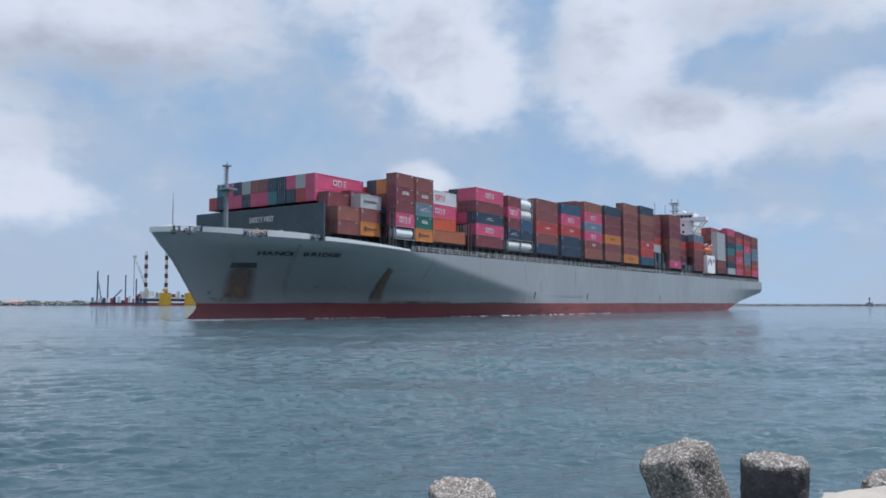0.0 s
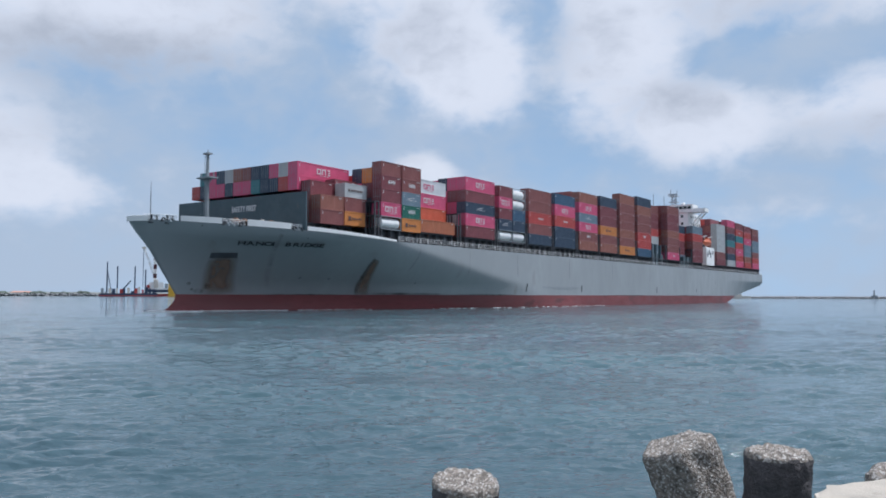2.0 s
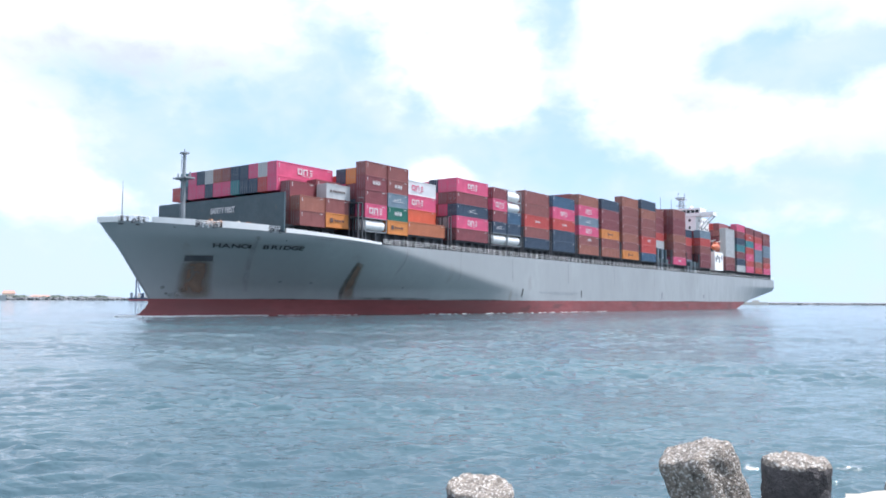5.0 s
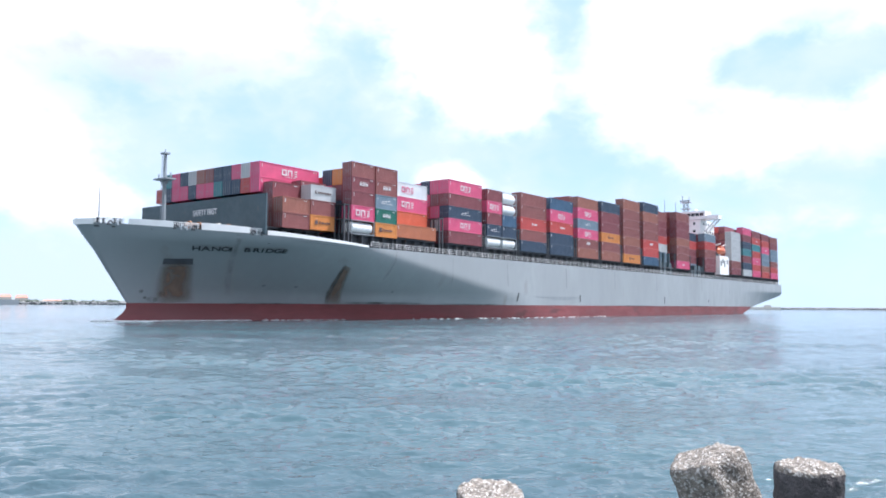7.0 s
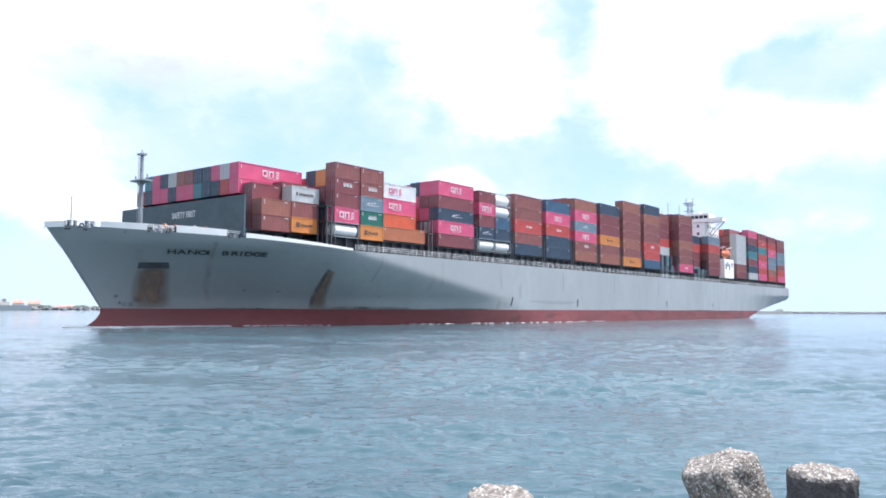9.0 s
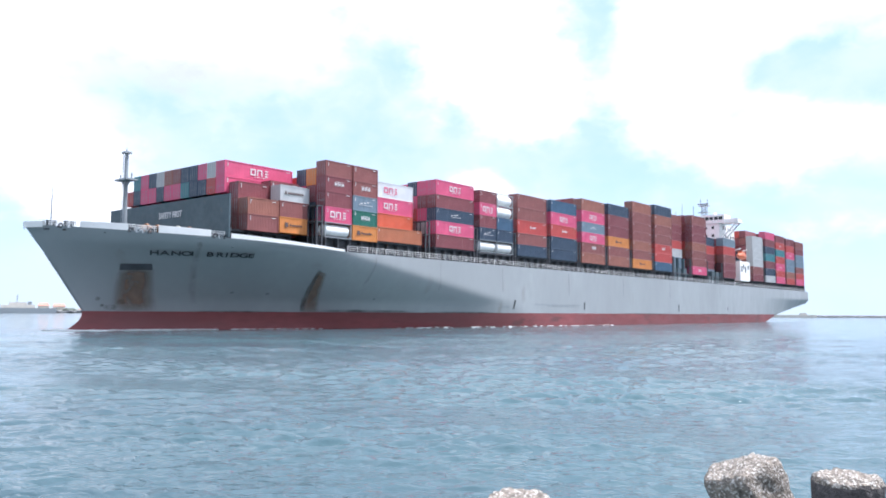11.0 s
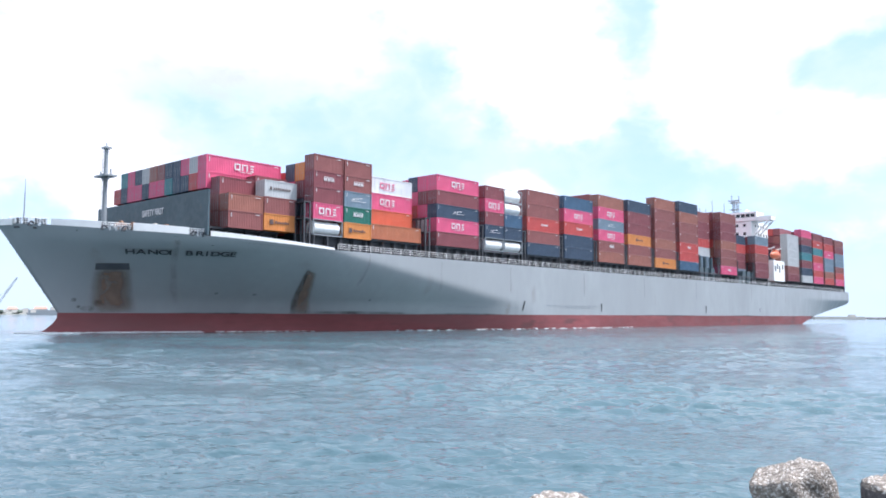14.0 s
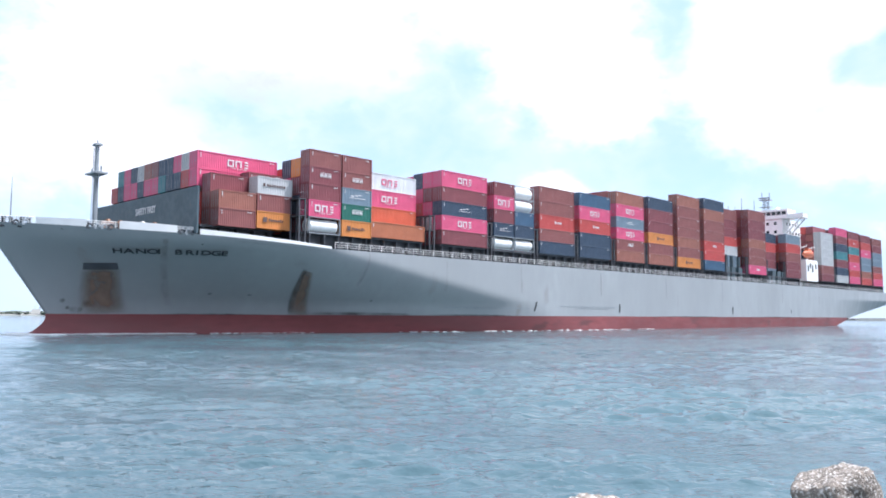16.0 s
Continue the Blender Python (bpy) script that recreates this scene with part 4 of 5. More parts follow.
# ---- deckhouse ----
def build_deckhouse():
    tower = part("deckhouse", boxed(158.6, 174.5, 6.0, 36.0, 12.7, 36.4, bevel=0.1), WHITE, SHIP, "white steel accommodation block")
    for z in np.arange(17, 36, 2.9):
        for y in np.arange(8, 35, 2.6):
            part("window", boxed(158.54, 158.64, y, y + 0.9, z, z + 1.0), GLASS, tower)
        for x in np.arange(162, 174, 2.6):
            part("window", boxed(x, x + 0.9, 5.94, 6.04, z, z + 1.0), GLASS, tower)
    bridge = part("bridge", boxed(158.0, 165.5, 4.0, 38.0, 36.4, 39.6, bevel=0.1), WHITE, SHIP, "white navigation bridge")
    for y in np.arange(4.6, 37, 1.7):
        part("window", boxed(157.94, 158.05, y, y + 1.4, 37.7, 38.9), GLASS, bridge)
    for s, y0, y1 in ((0, -0.8, 4.0), (1, 38.0, 42.8)):
        bm = boxed(158.4, 163.2, y0, y1, 36.3, 36.6)
        for xa in (158.4, 163.0):
            box(bm, xa, xa + 0.2, y0, y1, 36.6, 37.8)
        box(bm, 158.4, 163.2, y0 if s == 0 else y1 - 0.2, y0 + 0.2 if s == 0 else y1, 36.6, 37.8)
        wing = part("bridge_wing", bm, WHITE, bridge)
        bm = bmesh.new()
        ye, yi = (0.0, 6.0) if s == 0 else (42, 36)
        for xa in (158.8, 162.8):
            rod(bm, (xa, ye, 36.3), (xa, yi, 30.0), 0.28, n=6)
        for k in range(5):
            f = k / 5
            rod(bm, (158.8, ye + (yi - ye) * f, 36.3 - 6.3 * f), (162.8, ye + (yi - ye) * (f + 0.2), 36.3 - 6.3 * (f + 0.2)), 0.14, n=5)
        part("wing_brace", bm, WHITE, bridge, "white lattice brace under the bridge wing")
    bm = bmesh.new()
    lattice(bm, (162.5, 13, 39.6), (162.5, 13, 44.5), 1.5, 0.12, 5)
    for z in (42, 44.5):
        box(bm, 161.2, 163.8, 11.2, 14.8, z - 0.8, z - 0.6)
    rod(bm, (162.2, 11.6, 43.8), (162.2, 11.6, 46.2), 0.12, n=5)
    rod(bm, (162.2, 14.2, 43.8), (162.2, 14.2, 46.6), 0.12, n=5)
    box(bm, 161.0, 161.3, 11.0, 15.0, 44.2, 44.6)
    part("radar_mast", bm, STEEL, SHIP, "grey radar mast")
    for x, y, z in ((162, 17, 44.0), (162, 21.5, 45.3), (161, 26, 43), (162, 24, 42.5)):
        part("aerial", rod(bmesh.new(), (x, y, 39.6), (x, y, z), 0.16, 0.10, 5), STEEL, SHIP)
    part("satellite_dome", bm_dome((165, 10, 40.4), 0.9), WHITE, SHIP)
    # funnel
    bm = boxed(176.0, 176.6, 14, 28, 13, 37.5)
    part("funnel_casing", bm, SLATE, SHIP)
    # boat station on the port side
    bm = boxed(163.5, 174.3, 0.4, 5.8, 15.2, 22.2, bevel=0.08)
    st = part("boat_station", bm, WHITE, SHIP, "white deck structure with dark doorways")
    for x, z0, z1 in ((164.6, 18.6, 20.6), (166.6, 19.6, 21.4), (168.6, 18.4, 20.8), (171.6, 19.6, 21.2)):
        part("opening", boxed(x, x + 1.1, 0.34, 0.46, z0, z1), GLASS, st)
    bm = bmesh.new()
    for k in range(12):
        a, b = k / 12, (k + 1) / 12
        ra, rb = (1.35 * math.sin(math.pi * min(0.97, max(0.03, q))) ** 0.5 for q in (a, b))
        rod(bm, (164.5 + 8.5 * a, 1.6, 24.6), (164.5 + 8.5 * b, 1.6, 24.6), ra, rb, 14)
    box(bm, 167, 170, 0.9, 2.3, 25.6, 26.5)
    boat = part("lifeboat", bm, ORANGE, SHIP, "orange enclosed lifeboat in its davits")
    bm = bmesh.new()
    for x in (165.2, 172.2):
        rod(bm, (x, 3.2, 22.2), (x, 3.0, 26.6), 0.22, n=6)
        rod(bm, (x, 3.0, 26.6), (x, 0.6, 27.2), 0.2, n=6)
        rod(bm, (x, 1.6, 27.0), (x, 1.6, 25.8), 0.06, n=5)
    box(bm, 164, 174, 0.5, 5.5, 22.2, 22.5)
    part("davit", bm, WHITE, SHIP)
    # stern frame behind the last stack
    bm = bmesh.new()
    for y in (0.6, 41.4):
        box(bm, 248.0, 248.5, y - 0.2, y + 0.2, 12.7, 20.0)
    for z in (15.5, 18, 20):
        box(bm, 247.6, 249.2, 0.4, 41.6, z, z + 0.15)
    part("stern_frame", bm, DECK, SHIP, "dark steel frame at the stern")
    bm = bmesh.new()
    for x in np.arange(131.4, 143, 3.8):
        box(bm, x, x + 2.6, 0.5, 2.2, 13.0, 15.6 + (x > 135) * 1.8)
    part("deck_locker", bm, SLATE, SHIP, "grey deck lockers")
    bm = bmesh.new()
    for x in (103.0, 106.5, 111.0):
        box(bm, x, x + 2.4, 0.6, 2.3, 13.0, 17.2)
        rod(bm, (x + 1.2, 1.2, 17.2), (x + 1.2, 1.2, 20.5), 0.5, n=10)
    part("deck_vent", bm, SLATE, SHIP, "grey deck ventilators")


def bm_dome(c, r):
    bm = bmesh.new()
    bmesh.ops.create_icosphere(bm, subdivisions=2, radius=r, matrix=Matrix.Translation(c))
    return bm


def build_bow_wave():
    rng = random.Random(9)
    bm = bmesh.new()
    for i in range(150):
        f = rng.random() ** 1.8
        x = -76.0 + f * 42
        y = hull_side(max(x, -71.2), 0).y - rng.random() * (0.6 + 2.2 * (1 - f)) if x > -71.4 else 21 + rng.uniform(-1.6, 1.0) * (x + 77)
        r = rng.uniform(0.15, 0.5) * (1.3 - f)
        bmesh.ops.create_icosphere(bm, subdivisions=1, radius=r, matrix=Matrix.Translation((x, y, 0.03)) @ Matrix.Diagonal((2.6, 1.0, 0.35, 1)))
    for i in range(60):
        x = rng.uniform(-20, 60)
        bmesh.ops.create_icosphere(bm, subdivisions=1, radius=rng.uniform(0.08, 0.22), matrix=Matrix.Translation((x, hull_side(x, 0).y - rng.uniform(0.1, 1.5), 0.05)) @ Matrix.Diagonal((4, 1, 0.3, 1)))
    tagged(part("bow_wave", bm, FOAM, SHIP, "white foam along the waterline"), kind="stuff")


build_deckhouse()
build_bow_wave()


# ---- far shore ----
def at_bearing(az, d, z=0.0, turn=0.0):
    return pose(d * math.sin(radians(az)), d * math.cos(radians(az)), z, 0, 0, -az + turn)


def build_land(name, az0, az1, d, depth, tall, seed, mat, label, rough=0.5):
    """A low strip of shore with an uneven crest, running along a bearing."""
    rng = np.random.RandomState(seed)
    n, rows = 150, 5
    bm, grid = bmesh.new(), []
    for r in range(rows + 1):
        line = []
        for i in range(n):
            az = radians(az0 + (az1 - az0) * i / (n - 1))
            dd = d + depth * r / rows
            crest = noise.noise((i * 0.11 + seed, r * 0.7, 0)) * rough + noise.noise((i * 0.5, r, seed)) * rough * 0.5
            z = -0.6 if r == 0 else tall * (0.55 + 0.45 * r / rows) * (1 + crest)
            line.append((dd * math.sin(az), dd * math.cos(az), z))
        grid.append(line)
    skin(bm, grid, False)
    return tagged(new(name, as_mesh(name, bm, mat)), label, "shore", kind="structure")


def build_scrub(az0, az1, d, count, seed, h):
    """Bushes and low trees on the far bank."""
    rng = random.Random(seed)
    bm = bmesh.new()
    for i in range(count):
        az, dd = radians(rng.uniform(az0, az1)), d + rng.uniform(0, 90)
        r = rng.uniform(0.5, 1) * h
        m = Matrix.Translation((dd * math.sin(az), dd * math.cos(az), 3.5 + r * 0.3)) @ Matrix.Diagonal((rng.uniform(1.2, 2.6), 1.2, rng.uniform(0.5, 0.9), 1))
        got = bmesh.ops.create_icosphere(bm, subdivisions=2, radius=r, matrix=m)
        for v in got["verts"]:
            v.co += Vector((rng.uniform(-1, 1), rng.uniform(-1, 1), rng.uniform(-1, 1))) * r * 0.2
    tagged(new("scrub", as_mesh("scrub", bm, LEAF)), "low dark green scrub along the far bank", "scrub", kind="stuff")


def build_boulders(name, az0, az1, d, count, seed, size, tall):
    """Heaped rocks of a breakwater."""
    rng = random.Random(seed)
    bm = bmesh.new()
    for i in range(count):
        az, dd = radians(rng.uniform(az0, az1)), d + rng.uniform(-6, 6)
        r = rng.uniform(0.6, 1.2) * size
        got = bmesh.ops.create_icosphere(bm, subdivisions=1, radius=r, matrix=Matrix.Translation((dd * math.sin(az), dd * math.cos(az), rng.uniform(0, tall))) @ Matrix.Diagonal((1.4, 1, 0.8, 1)))
        for v in got["verts"]:
            v.co += Vector((rng.uniform(-1, 1), rng.uniform(-1, 1), rng.uniform(-1, 1))) * r * 0.22
    tagged(new(name, as_mesh(name, bm, ROCK)), "heaped grey rocks of a breakwater", "rocks", kind="stuff")


def house(az, d, w, deep, h, roof_h):
    ob = thing("house", "pale walled building with a red tiled roof on the far shore", "building", "buildings on the shore", at=at_bearing(az, d, 3))
    wall = part("wall", boxed(-w / 2, w / 2, 0, deep, 0, h), CREAM, ob)
    bm = bmesh.new()
    e = 1.0
    v = [bm.verts.new(p) for p in ((-w / 2 - e, -e, h), (w / 2 + e, -e, h), (w / 2 + e, deep + e, h), (-w / 2 - e, deep + e, h), (-w / 2 + 2, deep / 2, h + roof_h), (w / 2 - 2, deep / 2, h + roof_h))]
    for q in ((0, 1, 5, 4), (2, 3, 4, 5), (1, 2, 5), (3, 0, 4), (3, 2, 1, 0)):
        bm.faces.new([v[i] for i in q])
    part("roof", bm, ROOF, ob, "red tiled roof")
    for k in range(int(w // 4)):
        part("window", boxed(-w / 2 + 1.2 + k * 4, -w / 2 + 3 + k * 4, -0.1, 0.05, h * 0.4, h * 0.4 + 1.6), GLASS, wall)


def tower_leg(parent, x, y, h, w, stripes):
    """A lattice jack-up leg, in bands of two colours."""
    bm = bmesh.new()
    if not stripes:
        rod(bm, (x, y, 0), (x, y, h), w * 0.44, w * 0.40, n=10)
        return part("leg", bm, NAVY, parent, "dark blue steel leg")
    n = 12
    for i in range(n):
        z0, z1, mt = h * i / n, h * (i + 1) / n, (i % 2) if stripes else 0
        for sx, sy in ((-1, -1), (1, -1), (1, 1), (-1, 1)):
            rod(bm, (x + sx * w / 2, y + sy * w / 2, z0), (x + sx * w / 2, y + sy * w / 2, z1), w * 0.14, n=5, mat=mt)
        for sx in (-1, 1):
            rod(bm, (x + sx * w / 2, y - w / 2, z0), (x - sx * w / 2, y - w / 2, z1), w * 0.09, n=4, mat=mt)
            rod(bm, (x - sx * w / 2, y + w / 2, z0), (x + sx * w / 2, y + w / 2, z1), w * 0.09, n=4, mat=mt)
        box(bm, x - w * 0.4, x + w * 0.4, y - w * 0.4, y + w * 0.4, z0, z1, mat=mt) if stripes else None
    return part("leg", bm, [BANDS, WHITE], parent, "dark red and white banded leg")


RIGS = []


def build_rigs():
    # work barge with four dark legs
    ob = thing("work_barge", "dark blue jack-up work barge with tall legs and a crane", "barge")
    RIGS.append((ob, -19.75, 1290, 0.0))
    bm = boxed(-42, 40, -12, 12, -0.5, 4.5, bevel=0.4)
    part("pontoon", bm, NAVY, ob)
    part("wash_strake", boxed(-42.3, 40.3, -12.3, 12.3, 0.6, 1.8), REDP, ob)
    for x, h in ((-31.9, 52), (-17.5, 46), (7.2, 46), (22.4, 41)):
        tower_leg(ob, x, 0, h, 2.4, False)
    rodl = lattice(bmesh.new(), (-25, -2, 4), (-31.5, -2, 38), 1.4, 0.25, 10)
    part("spud_frame", rodl, NAVY, ob)
    bm = boxed(-14, -7, -4, 4, 4.5, 11)
    part("crane_cab", bm, REDP, ob)
    part("crane_boom", lattice(bmesh.new(), (-10, 0, 10), (2, -2, 24), 1.4, 0.3, 8), NAVY, ob)
    rng = random.Random(12)
    for x in np.arange(-40, 38, 5.2):
        part("deck_gear", boxed(x, x + rng.uniform(2.5, 5), -6, 6, 4.5, 5.5 + rng.uniform(2.0, 9)), rng.choice([NAVY, REDP, STEEL, CREAM, NAVY]), ob)
    # self-raising platform with banded legs
    ob = thing("jack_up_platform", "white and yellow jack-up platform with dark red and white banded legs", "platform")
    RIGS.append((ob, -16.9, 1330, 0.0))
    part("deck", boxed(-44, 44, -16, 16, 6, 13, bevel=0.4), WHITE, ob)
    part("pontoon", boxed(-40, 44, -14, 14, -0.5, 4), REDP, ob)
    for x in (-29, 1):
        tower_leg(ob, x, -10, 86, 4.0, True)
    for x in (0, 38):
        bm = boxed(x - 9, x + 9, -17, -4, 0, 20, bevel=0.5)
        box(bm, x - 4, x + 4, -16, -6, 22, 26)
        part("jack_house", bm, YELLOW, ob, "yellow jacking house")
    part("cabins", boxed(-38, -16, -15, 5, 13, 22), WHITE, ob)
    for x, w, h, mt in ((-41, 5, 5, REDP), (-14, 4, 7, STEEL), (9.5, 6, 5, REDP), (17, 5, 9, CREAM), (24, 4, 4, NAVY), (-30, 6, 13, CREAM)):
        part("deck_house", boxed(x, x + w, -16.4, -6, 13, 13 + h, bevel=0.2), mt, ob)
    part("side_band", boxed(-43, 43, -16.3, -16.02, 6.5, 10.5), NAVY, ob)
    bm = lattice(bmesh.new(), (-27, -8, 24), (-46, -8, 76), 2.2, 0.3, 14, (0, 1))
    part("crane_boom", bm, [WHITE, CREAM], ob, "pale lattice crane boom")
    part("hoist_line", rod(bmesh.new(), (-46.5, -8, 14), (-46.5, -8, 76), 0.45, n=5), NAVY, ob)
    part("boom_head", boxed(-49, -43, -9.5, -6.5, 74.5, 78), CREAM, ob)
    # grey patrol vessel at its berth
    ob = thing("moored_vessel", "long grey vessel moored at the far quay", "ship", at=at_bearing(-30.2, 1240))
    bm = bmesh.new()
    box(bm, -47, 51, -6, 6, -0.5, 7, bevel=0.8)
    box(bm, -52, -44, -3, 3, 3.5, 8.5, bevel=0.8)
    part("hull", bm, STEEL, ob)
    bm = boxed(-18, 24, -5, 5, 7, 11.5, bevel=0.4)
    box(bm, -8, 14, -4, 4, 11.5, 15, bevel=0.3)
    part("superstructure", bm, CREAM, ob)
    bm = lattice(bmesh.new(), (2, 0, 15), (2, 0, 25), 1.4, 0.2, 5)
    part("mast", bm, STEEL, ob)
    part("funnel", boxed(15, 20, -3, 3, 11.5, 16, bevel=0.4), STEEL, ob)
    # crane barge
    ob = thing("crane_barge", "rusty crane barge with a raised lattice boom", "barge")
    RIGS.append((ob, -33.6, 1150, 0.0))
    part("pontoon", boxed(-34, 40, -9, 9, -0.5, 3.2, bevel=0.4), RUST, ob)
    part("crane_house", boxed(-16, -6, -5, 5, 3.2, 9), CREAM, ob)
    part("boom", lattice(bmesh.new(), (-8, 0, 7), (16, 0, 48), 1.8, 0.28, 14), STEEL, ob)
    part("stay", rod(bmesh.new(), (-14, 0, 9), (16, 0, 48), 0.15, n=4), STEEL, ob)
    for x in (2, 12, 24, 33):
        part("deck_cargo", boxed(x, x + 6, -5, 5, 3.2, 5 + (x % 5)), [CREAM], ob)


def build_far():
    build_land("shore_left", -48, -21.0, 1420, 260, 7.5, 3, LAND, "low far shore with pale earth mounds")
    build_land("shore_mid", -23, -10, 1480, 200, 5.0, 8, LAND, "low far shore behind the rigs")
    build_scrub(-47, -22, 1430, 160, 2, 4.5)
    build_boulders("breakwater_rocks", -30, -19.5, 1385, 500, 5, 2.2, 3.5)
    for az, w, h, r in ((-28.6, 17, 9, 5), (-27.7, 19, 8, 5), (-25.9, 30, 3, 2.5), (-24.9, 18, 2.5, 2), (-31.6, 20, 7, 4), (-33.2, 16, 6, 4)):
        house(az, 1500, w, 18, h, r)
    build_land("jetty", 14, 42, 930, 14, 2.6, 12, ROCK, "long low breakwater on the horizon", 0.12)
    build_boulders("jetty_rocks", 16, 40, 926, 900, 6, 0.6, 1.7)
    ob = thing("lighthouse", "small grey lighthouse at the end of the breakwater", "lighthouse", at=at_bearing(30.9, 930, 2.4))
    part("tower", rod(bmesh.new(), (0, 0, 0), (0, 0, 5.0), 0.9, 0.6, 12), STEEL, ob)
    part("gallery", rod(bmesh.new(), (0, 0, 5.0), (0, 0, 5.3), 1.1, n=12), STEEL, ob)
    part("lantern", rod(bmesh.new(), (0, 0, 5.3), (0, 0, 6.6), 0.55, 0.35, 10), GLASS, ob)
    part("base", boxed(-3, 3, -3, 3, -2, 1), STEEL, ob)
    ob = thing("pier_barge", "low grey barge lying off the breakwater", "barge", at=at_bearing(22.0, 880))
    part("hull", boxed(-22, 24, -4, 4, -0.4, 2.6, bevel=0.3), CREAM, ob)
    part("cabin", boxed(8, 15, -3, 3, 2.4, 4.6, bevel=0.2), CREAM, ob)
    # land that closes the bay behind the camera
    build_land("shore_behind", 70, 290, 900, 200, 9, 21, LAND, "low green shore behind the breakwater")


build_rigs()
build_far()


# ---- the breakwater at the camera's feet ----
def block_leg(name, az, d, top_z, r0, r1, length, tilt, label, mats, seed, facets=0, spin=0.0):
    """The end of a concrete armour block's leg: a worn frustum, crusted on top; a second material paints its sides in
    shade.
    """
    bm = bmesh.new()
    rings = 26
    vs = []
    def ring(r, z):
        out = []
        for k in range(72):
            a = 2 * math.pi * k / 72
            w = 1.0
            if facets:
                b = (a % (2 * math.pi / facets)) - math.pi / facets
                w = 0.25 + 0.75 * math.cos(math.pi / facets) / math.cos(b) * 1.06
            out.append(bm.verts.new((r * w * math.cos(a + spin), r * w * math.sin(a + spin), z)))
        return out
    prof = [(r0 * f, 0.0 - (1 - math.sqrt(max(0, 1 - max(0, (f - 0.86) / 0.14) ** 2))) * 0.07) for f in (0.12, 0.26, 0.4, 0.54, 0.66, 0.78, 0.86, 0.92, 0.97, 1.0)]
    prof += [(r0 + (r1 - r0) * i / rings, -0.07 - (length - 0.07) * i / rings) for i in range(1, rings + 1)]
    for r, z in prof:
        vs.append(ring(r, z))
    cap = bm.verts.new((0, 0, 0))
    m = len(vs[0])
    for k in range(m):
        bm.faces.new((cap, vs[0][k], vs[0][(k + 1) % m]))
    for a, b in zip(vs, vs[1:]):
        for k in range(m):
            bm.faces.new((a[k], b[k], b[(k + 1) % m], a[(k + 1) % m]))
    bm.normal_update()
    for v in bm.verts:
        n = noise.fractal(v.co * 2.2 + Vector((seed, 0, 0)), 1.0, 2.0, 3) * 0.045 + noise.fractal(v.co * 13 + Vector((0, seed, 0)), 0.8, 2.0, 3) * 0.026
        v.co += v.normal * n
    # below the top edge the faces take the painted shade colour
    for f in bm.faces:
        c = f.calc_center_median()
        f.material_index = 1 if len(mats) > 1 and c.z < -0.10 + 0.12 * noise.noise(c * 4 + Vector((seed, 0, 0))) else 0
    ob = new(name, as_mesh(name, bm, mats, True))
    ob.matrix_basis = pose(d * math.sin(radians(az)), d * math.cos(radians(az)), top_z, *tilt)
    return tagged(ob, label, "concrete block", "armour blocks")


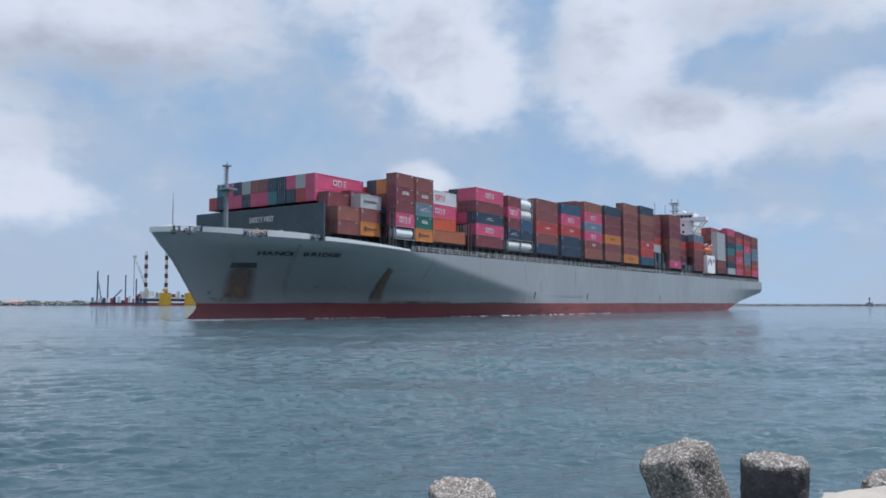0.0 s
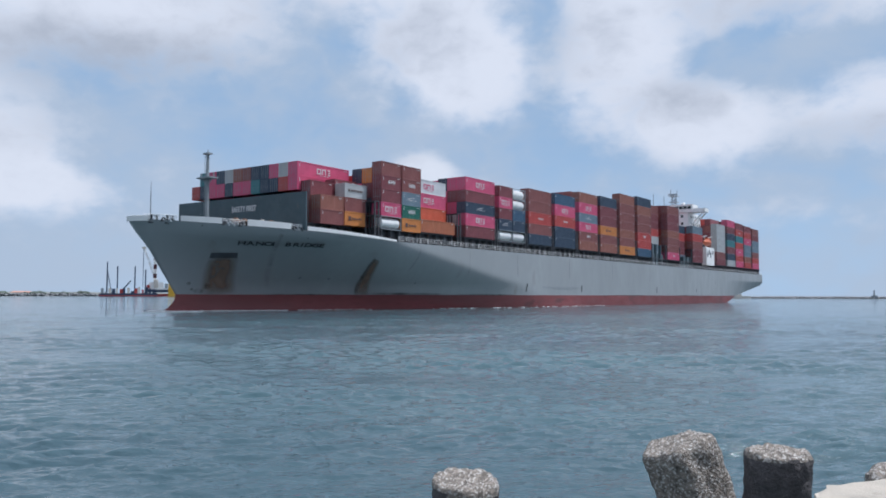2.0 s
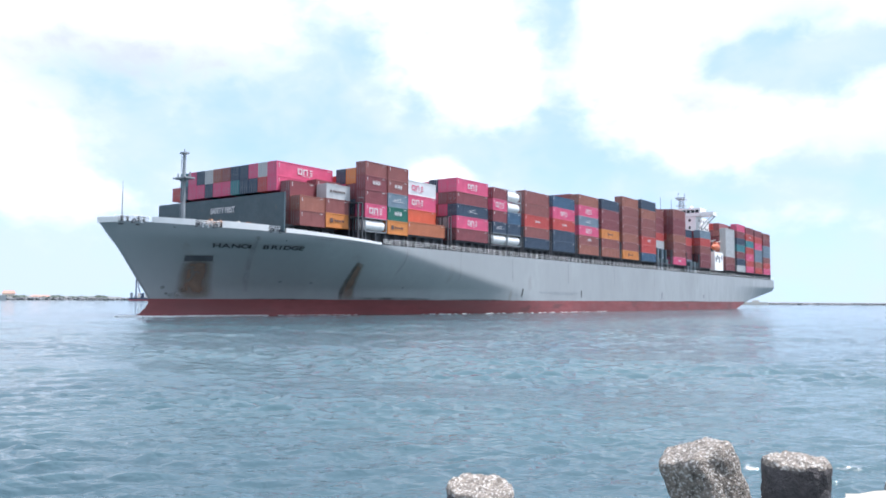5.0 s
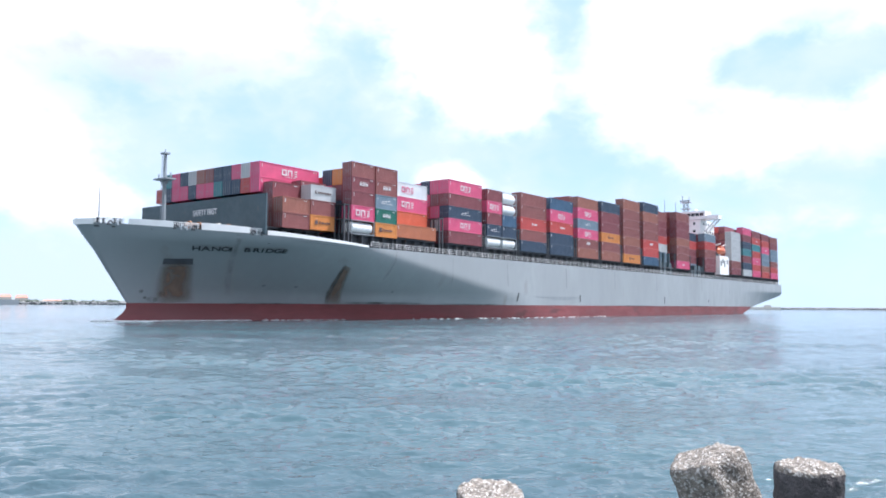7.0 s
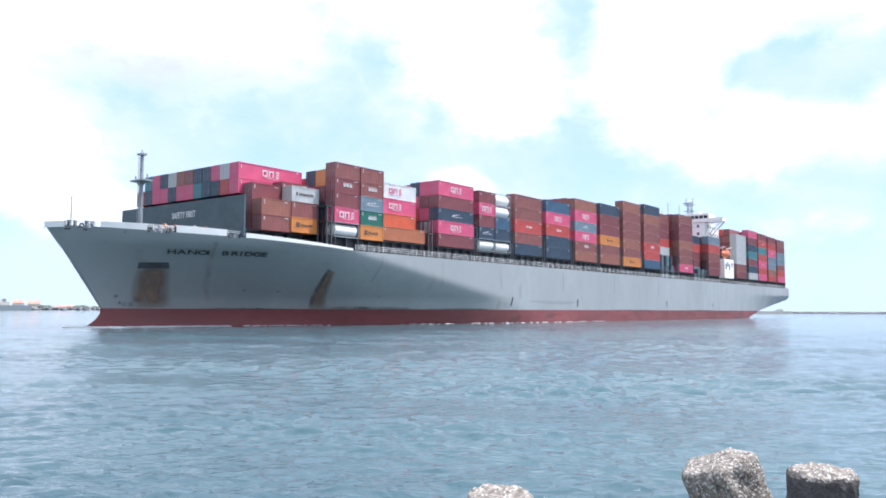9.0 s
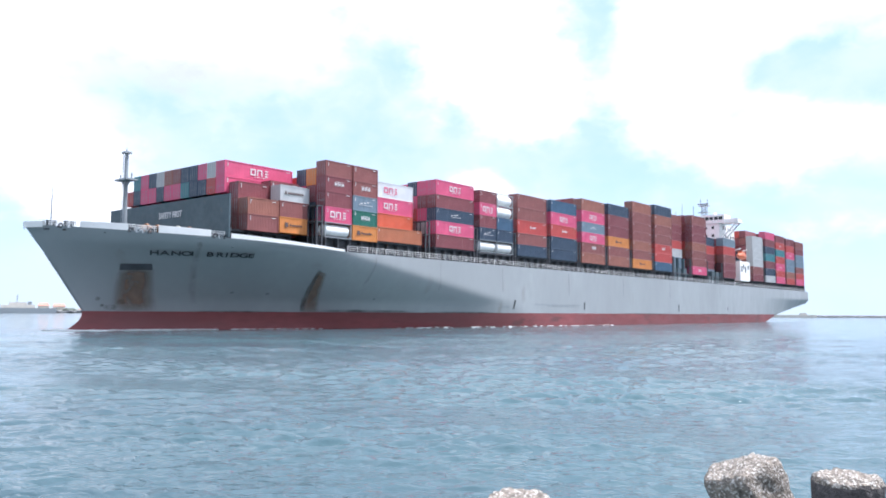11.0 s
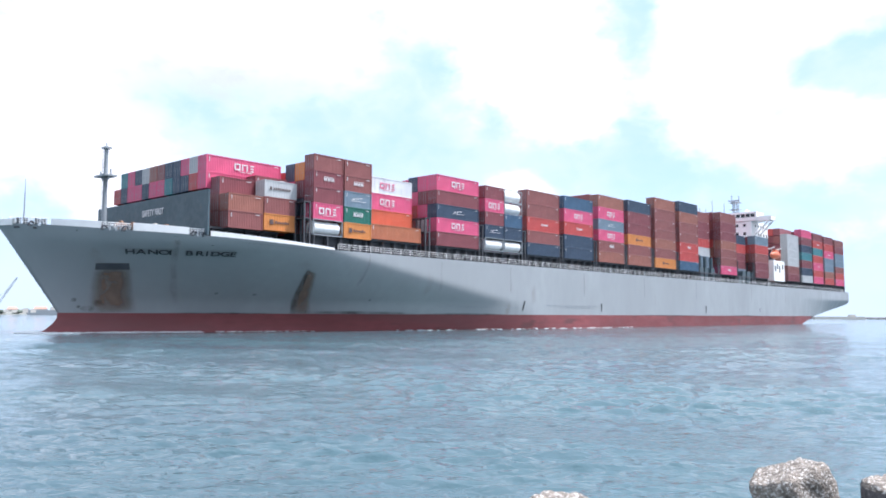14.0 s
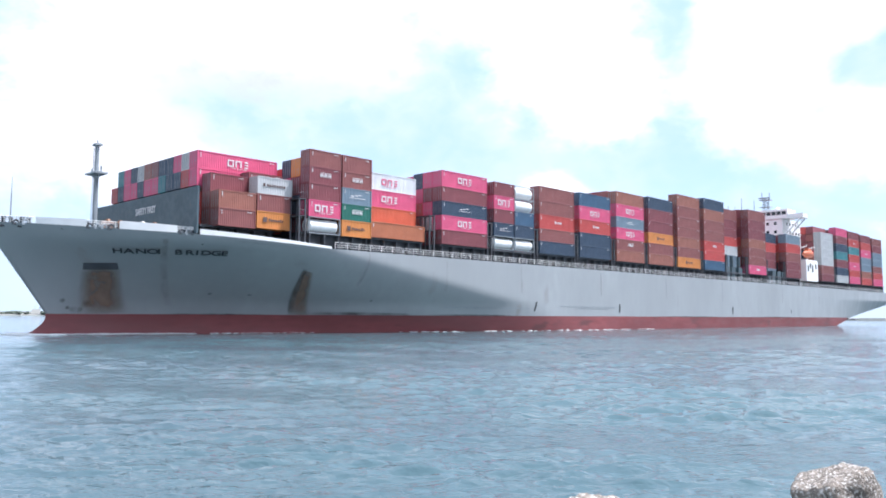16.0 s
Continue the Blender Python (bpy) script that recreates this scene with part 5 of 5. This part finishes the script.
def build_foreground():
    block_leg("armour_block", 18.45, 11.4, 0.90, 0.50, 0.55, 2.4, (1, -20, 0), "tilted grey concrete armour block leg crusted with barnacles", [CONCRETE], 3, 5, 0.75)
    block_leg("armour_block", 24.95, 11.0, 0.95, 0.37, 0.43, 2.2, (3, -2, 0), "upright armour block leg with wet, shade-darkened sides and pale crusted top", [CONCRETE, SHADED_WET], 8)
    block_leg("armour_block", 3.85, 9.6, 0.71, 0.40, 0.47, 2.0, (6, 2, 0), "upright armour block leg with shade-darkened sides and pale crusted top", [CONCRETE, SHADED_WET], 14)
    # slab that the camera stands on, with broken edges
    rng = random.Random(3)
    edge = [(3.39, 6.59), (3.68, 6.91), (4.27, 7.11), (8.0, 8.6), (14, 9.0), (15, 2), (8, -5), (-7, -5), (-6, 2), (2.2, 4.2)]
    pts = []
    for (xa, ya), (xb, yb) in zip(edge, edge[1:] + edge[:1]):
        n = max(2, int(math.hypot(xb - xa, yb - ya) / 0.12))
        for k in range(n):
            f = k / n
            pts.append((xa + (xb - xa) * f + rng.uniform(-0.02, 0.02), ya + (yb - ya) * f + rng.uniform(-0.02, 0.02)))
    bm = bmesh.new()
    top = [bm.verts.new((x, y, 1.25 + rng.uniform(-0.01, 0.01))) for x, y in pts]
    rim = [bm.verts.new((x * 1.004, y * 1.004, 1.19)) for x, y in pts]
    low = [bm.verts.new((x, y, -1.0)) for x, y in pts]
    bm.faces.new(top[::-1])
    for a, b in ((top, rim), (rim, low)):
        for i in range(len(pts)):
            j = (i + 1) % len(pts)
            bm.faces.new((a[i], a[j], b[j], b[i]))
    bmesh.ops.recalc_face_normals(bm, faces=bm.faces)
    tagged(new("pavement", as_mesh("pavement", bm, PALE)), "pale worn concrete slab on the breakwater", "pavement", kind="structure")
    bm = bmesh.new()
    bmesh.ops.create_icosphere(bm, subdivisions=4, radius=0.42, matrix=Matrix.Diagonal((1.3, 0.8, 0.55, 1)))
    for v in bm.verts:
        v.co += v.co.normalized() * noise.fractal(v.co * 3.0, 1.0, 2.0, 4) * 0.07
    rock = new("boulder", as_mesh("boulder", bm, CONCRETE))
    rock.matrix_basis = pose(5.35, 8.35, 0.93, 0, 0, 20)
    tagged(rock, "brown-grey boulder beside the concrete slab", "boulder")


build_foreground()


# ---- what moves ----
def ship_pose(t, local=None):
    s = (t - 8) / 8
    m = pose(7.804 - 16.316 * s - 1.461 * s * s, 169.73 - 18.202 * s - 2.868 * s * s, 0, 0, 0, HEADING)
    return m @ local if local else m


def motions():
    times = [2.0 * k for k in range(9)]
    walk(SHIP, [(t, ship_pose(t)) for t in times])
    for ob, local in CARRIED:
        walk(ob, [(t, ship_pose(t, local)) for t in times])
    drift = [(0.0, 0.0), (2.0, 0.3), (4.0, 0.85), (8.0, 1.2), (16.0, 1.5)]
    for ob, az, d, k in RIGS:
        walk(ob, [(t, at_bearing(az + (q if ob.name != "crane_barge" else -0.15 * q), d)) for t, q in drift])
    walk(SEA_SHEET, [(0.0, pose(-1.2, 4.6, 0)), (8.0, pose(0, 0, 0)), (16.0, pose(1.2, -4.6, 0))])


motions()
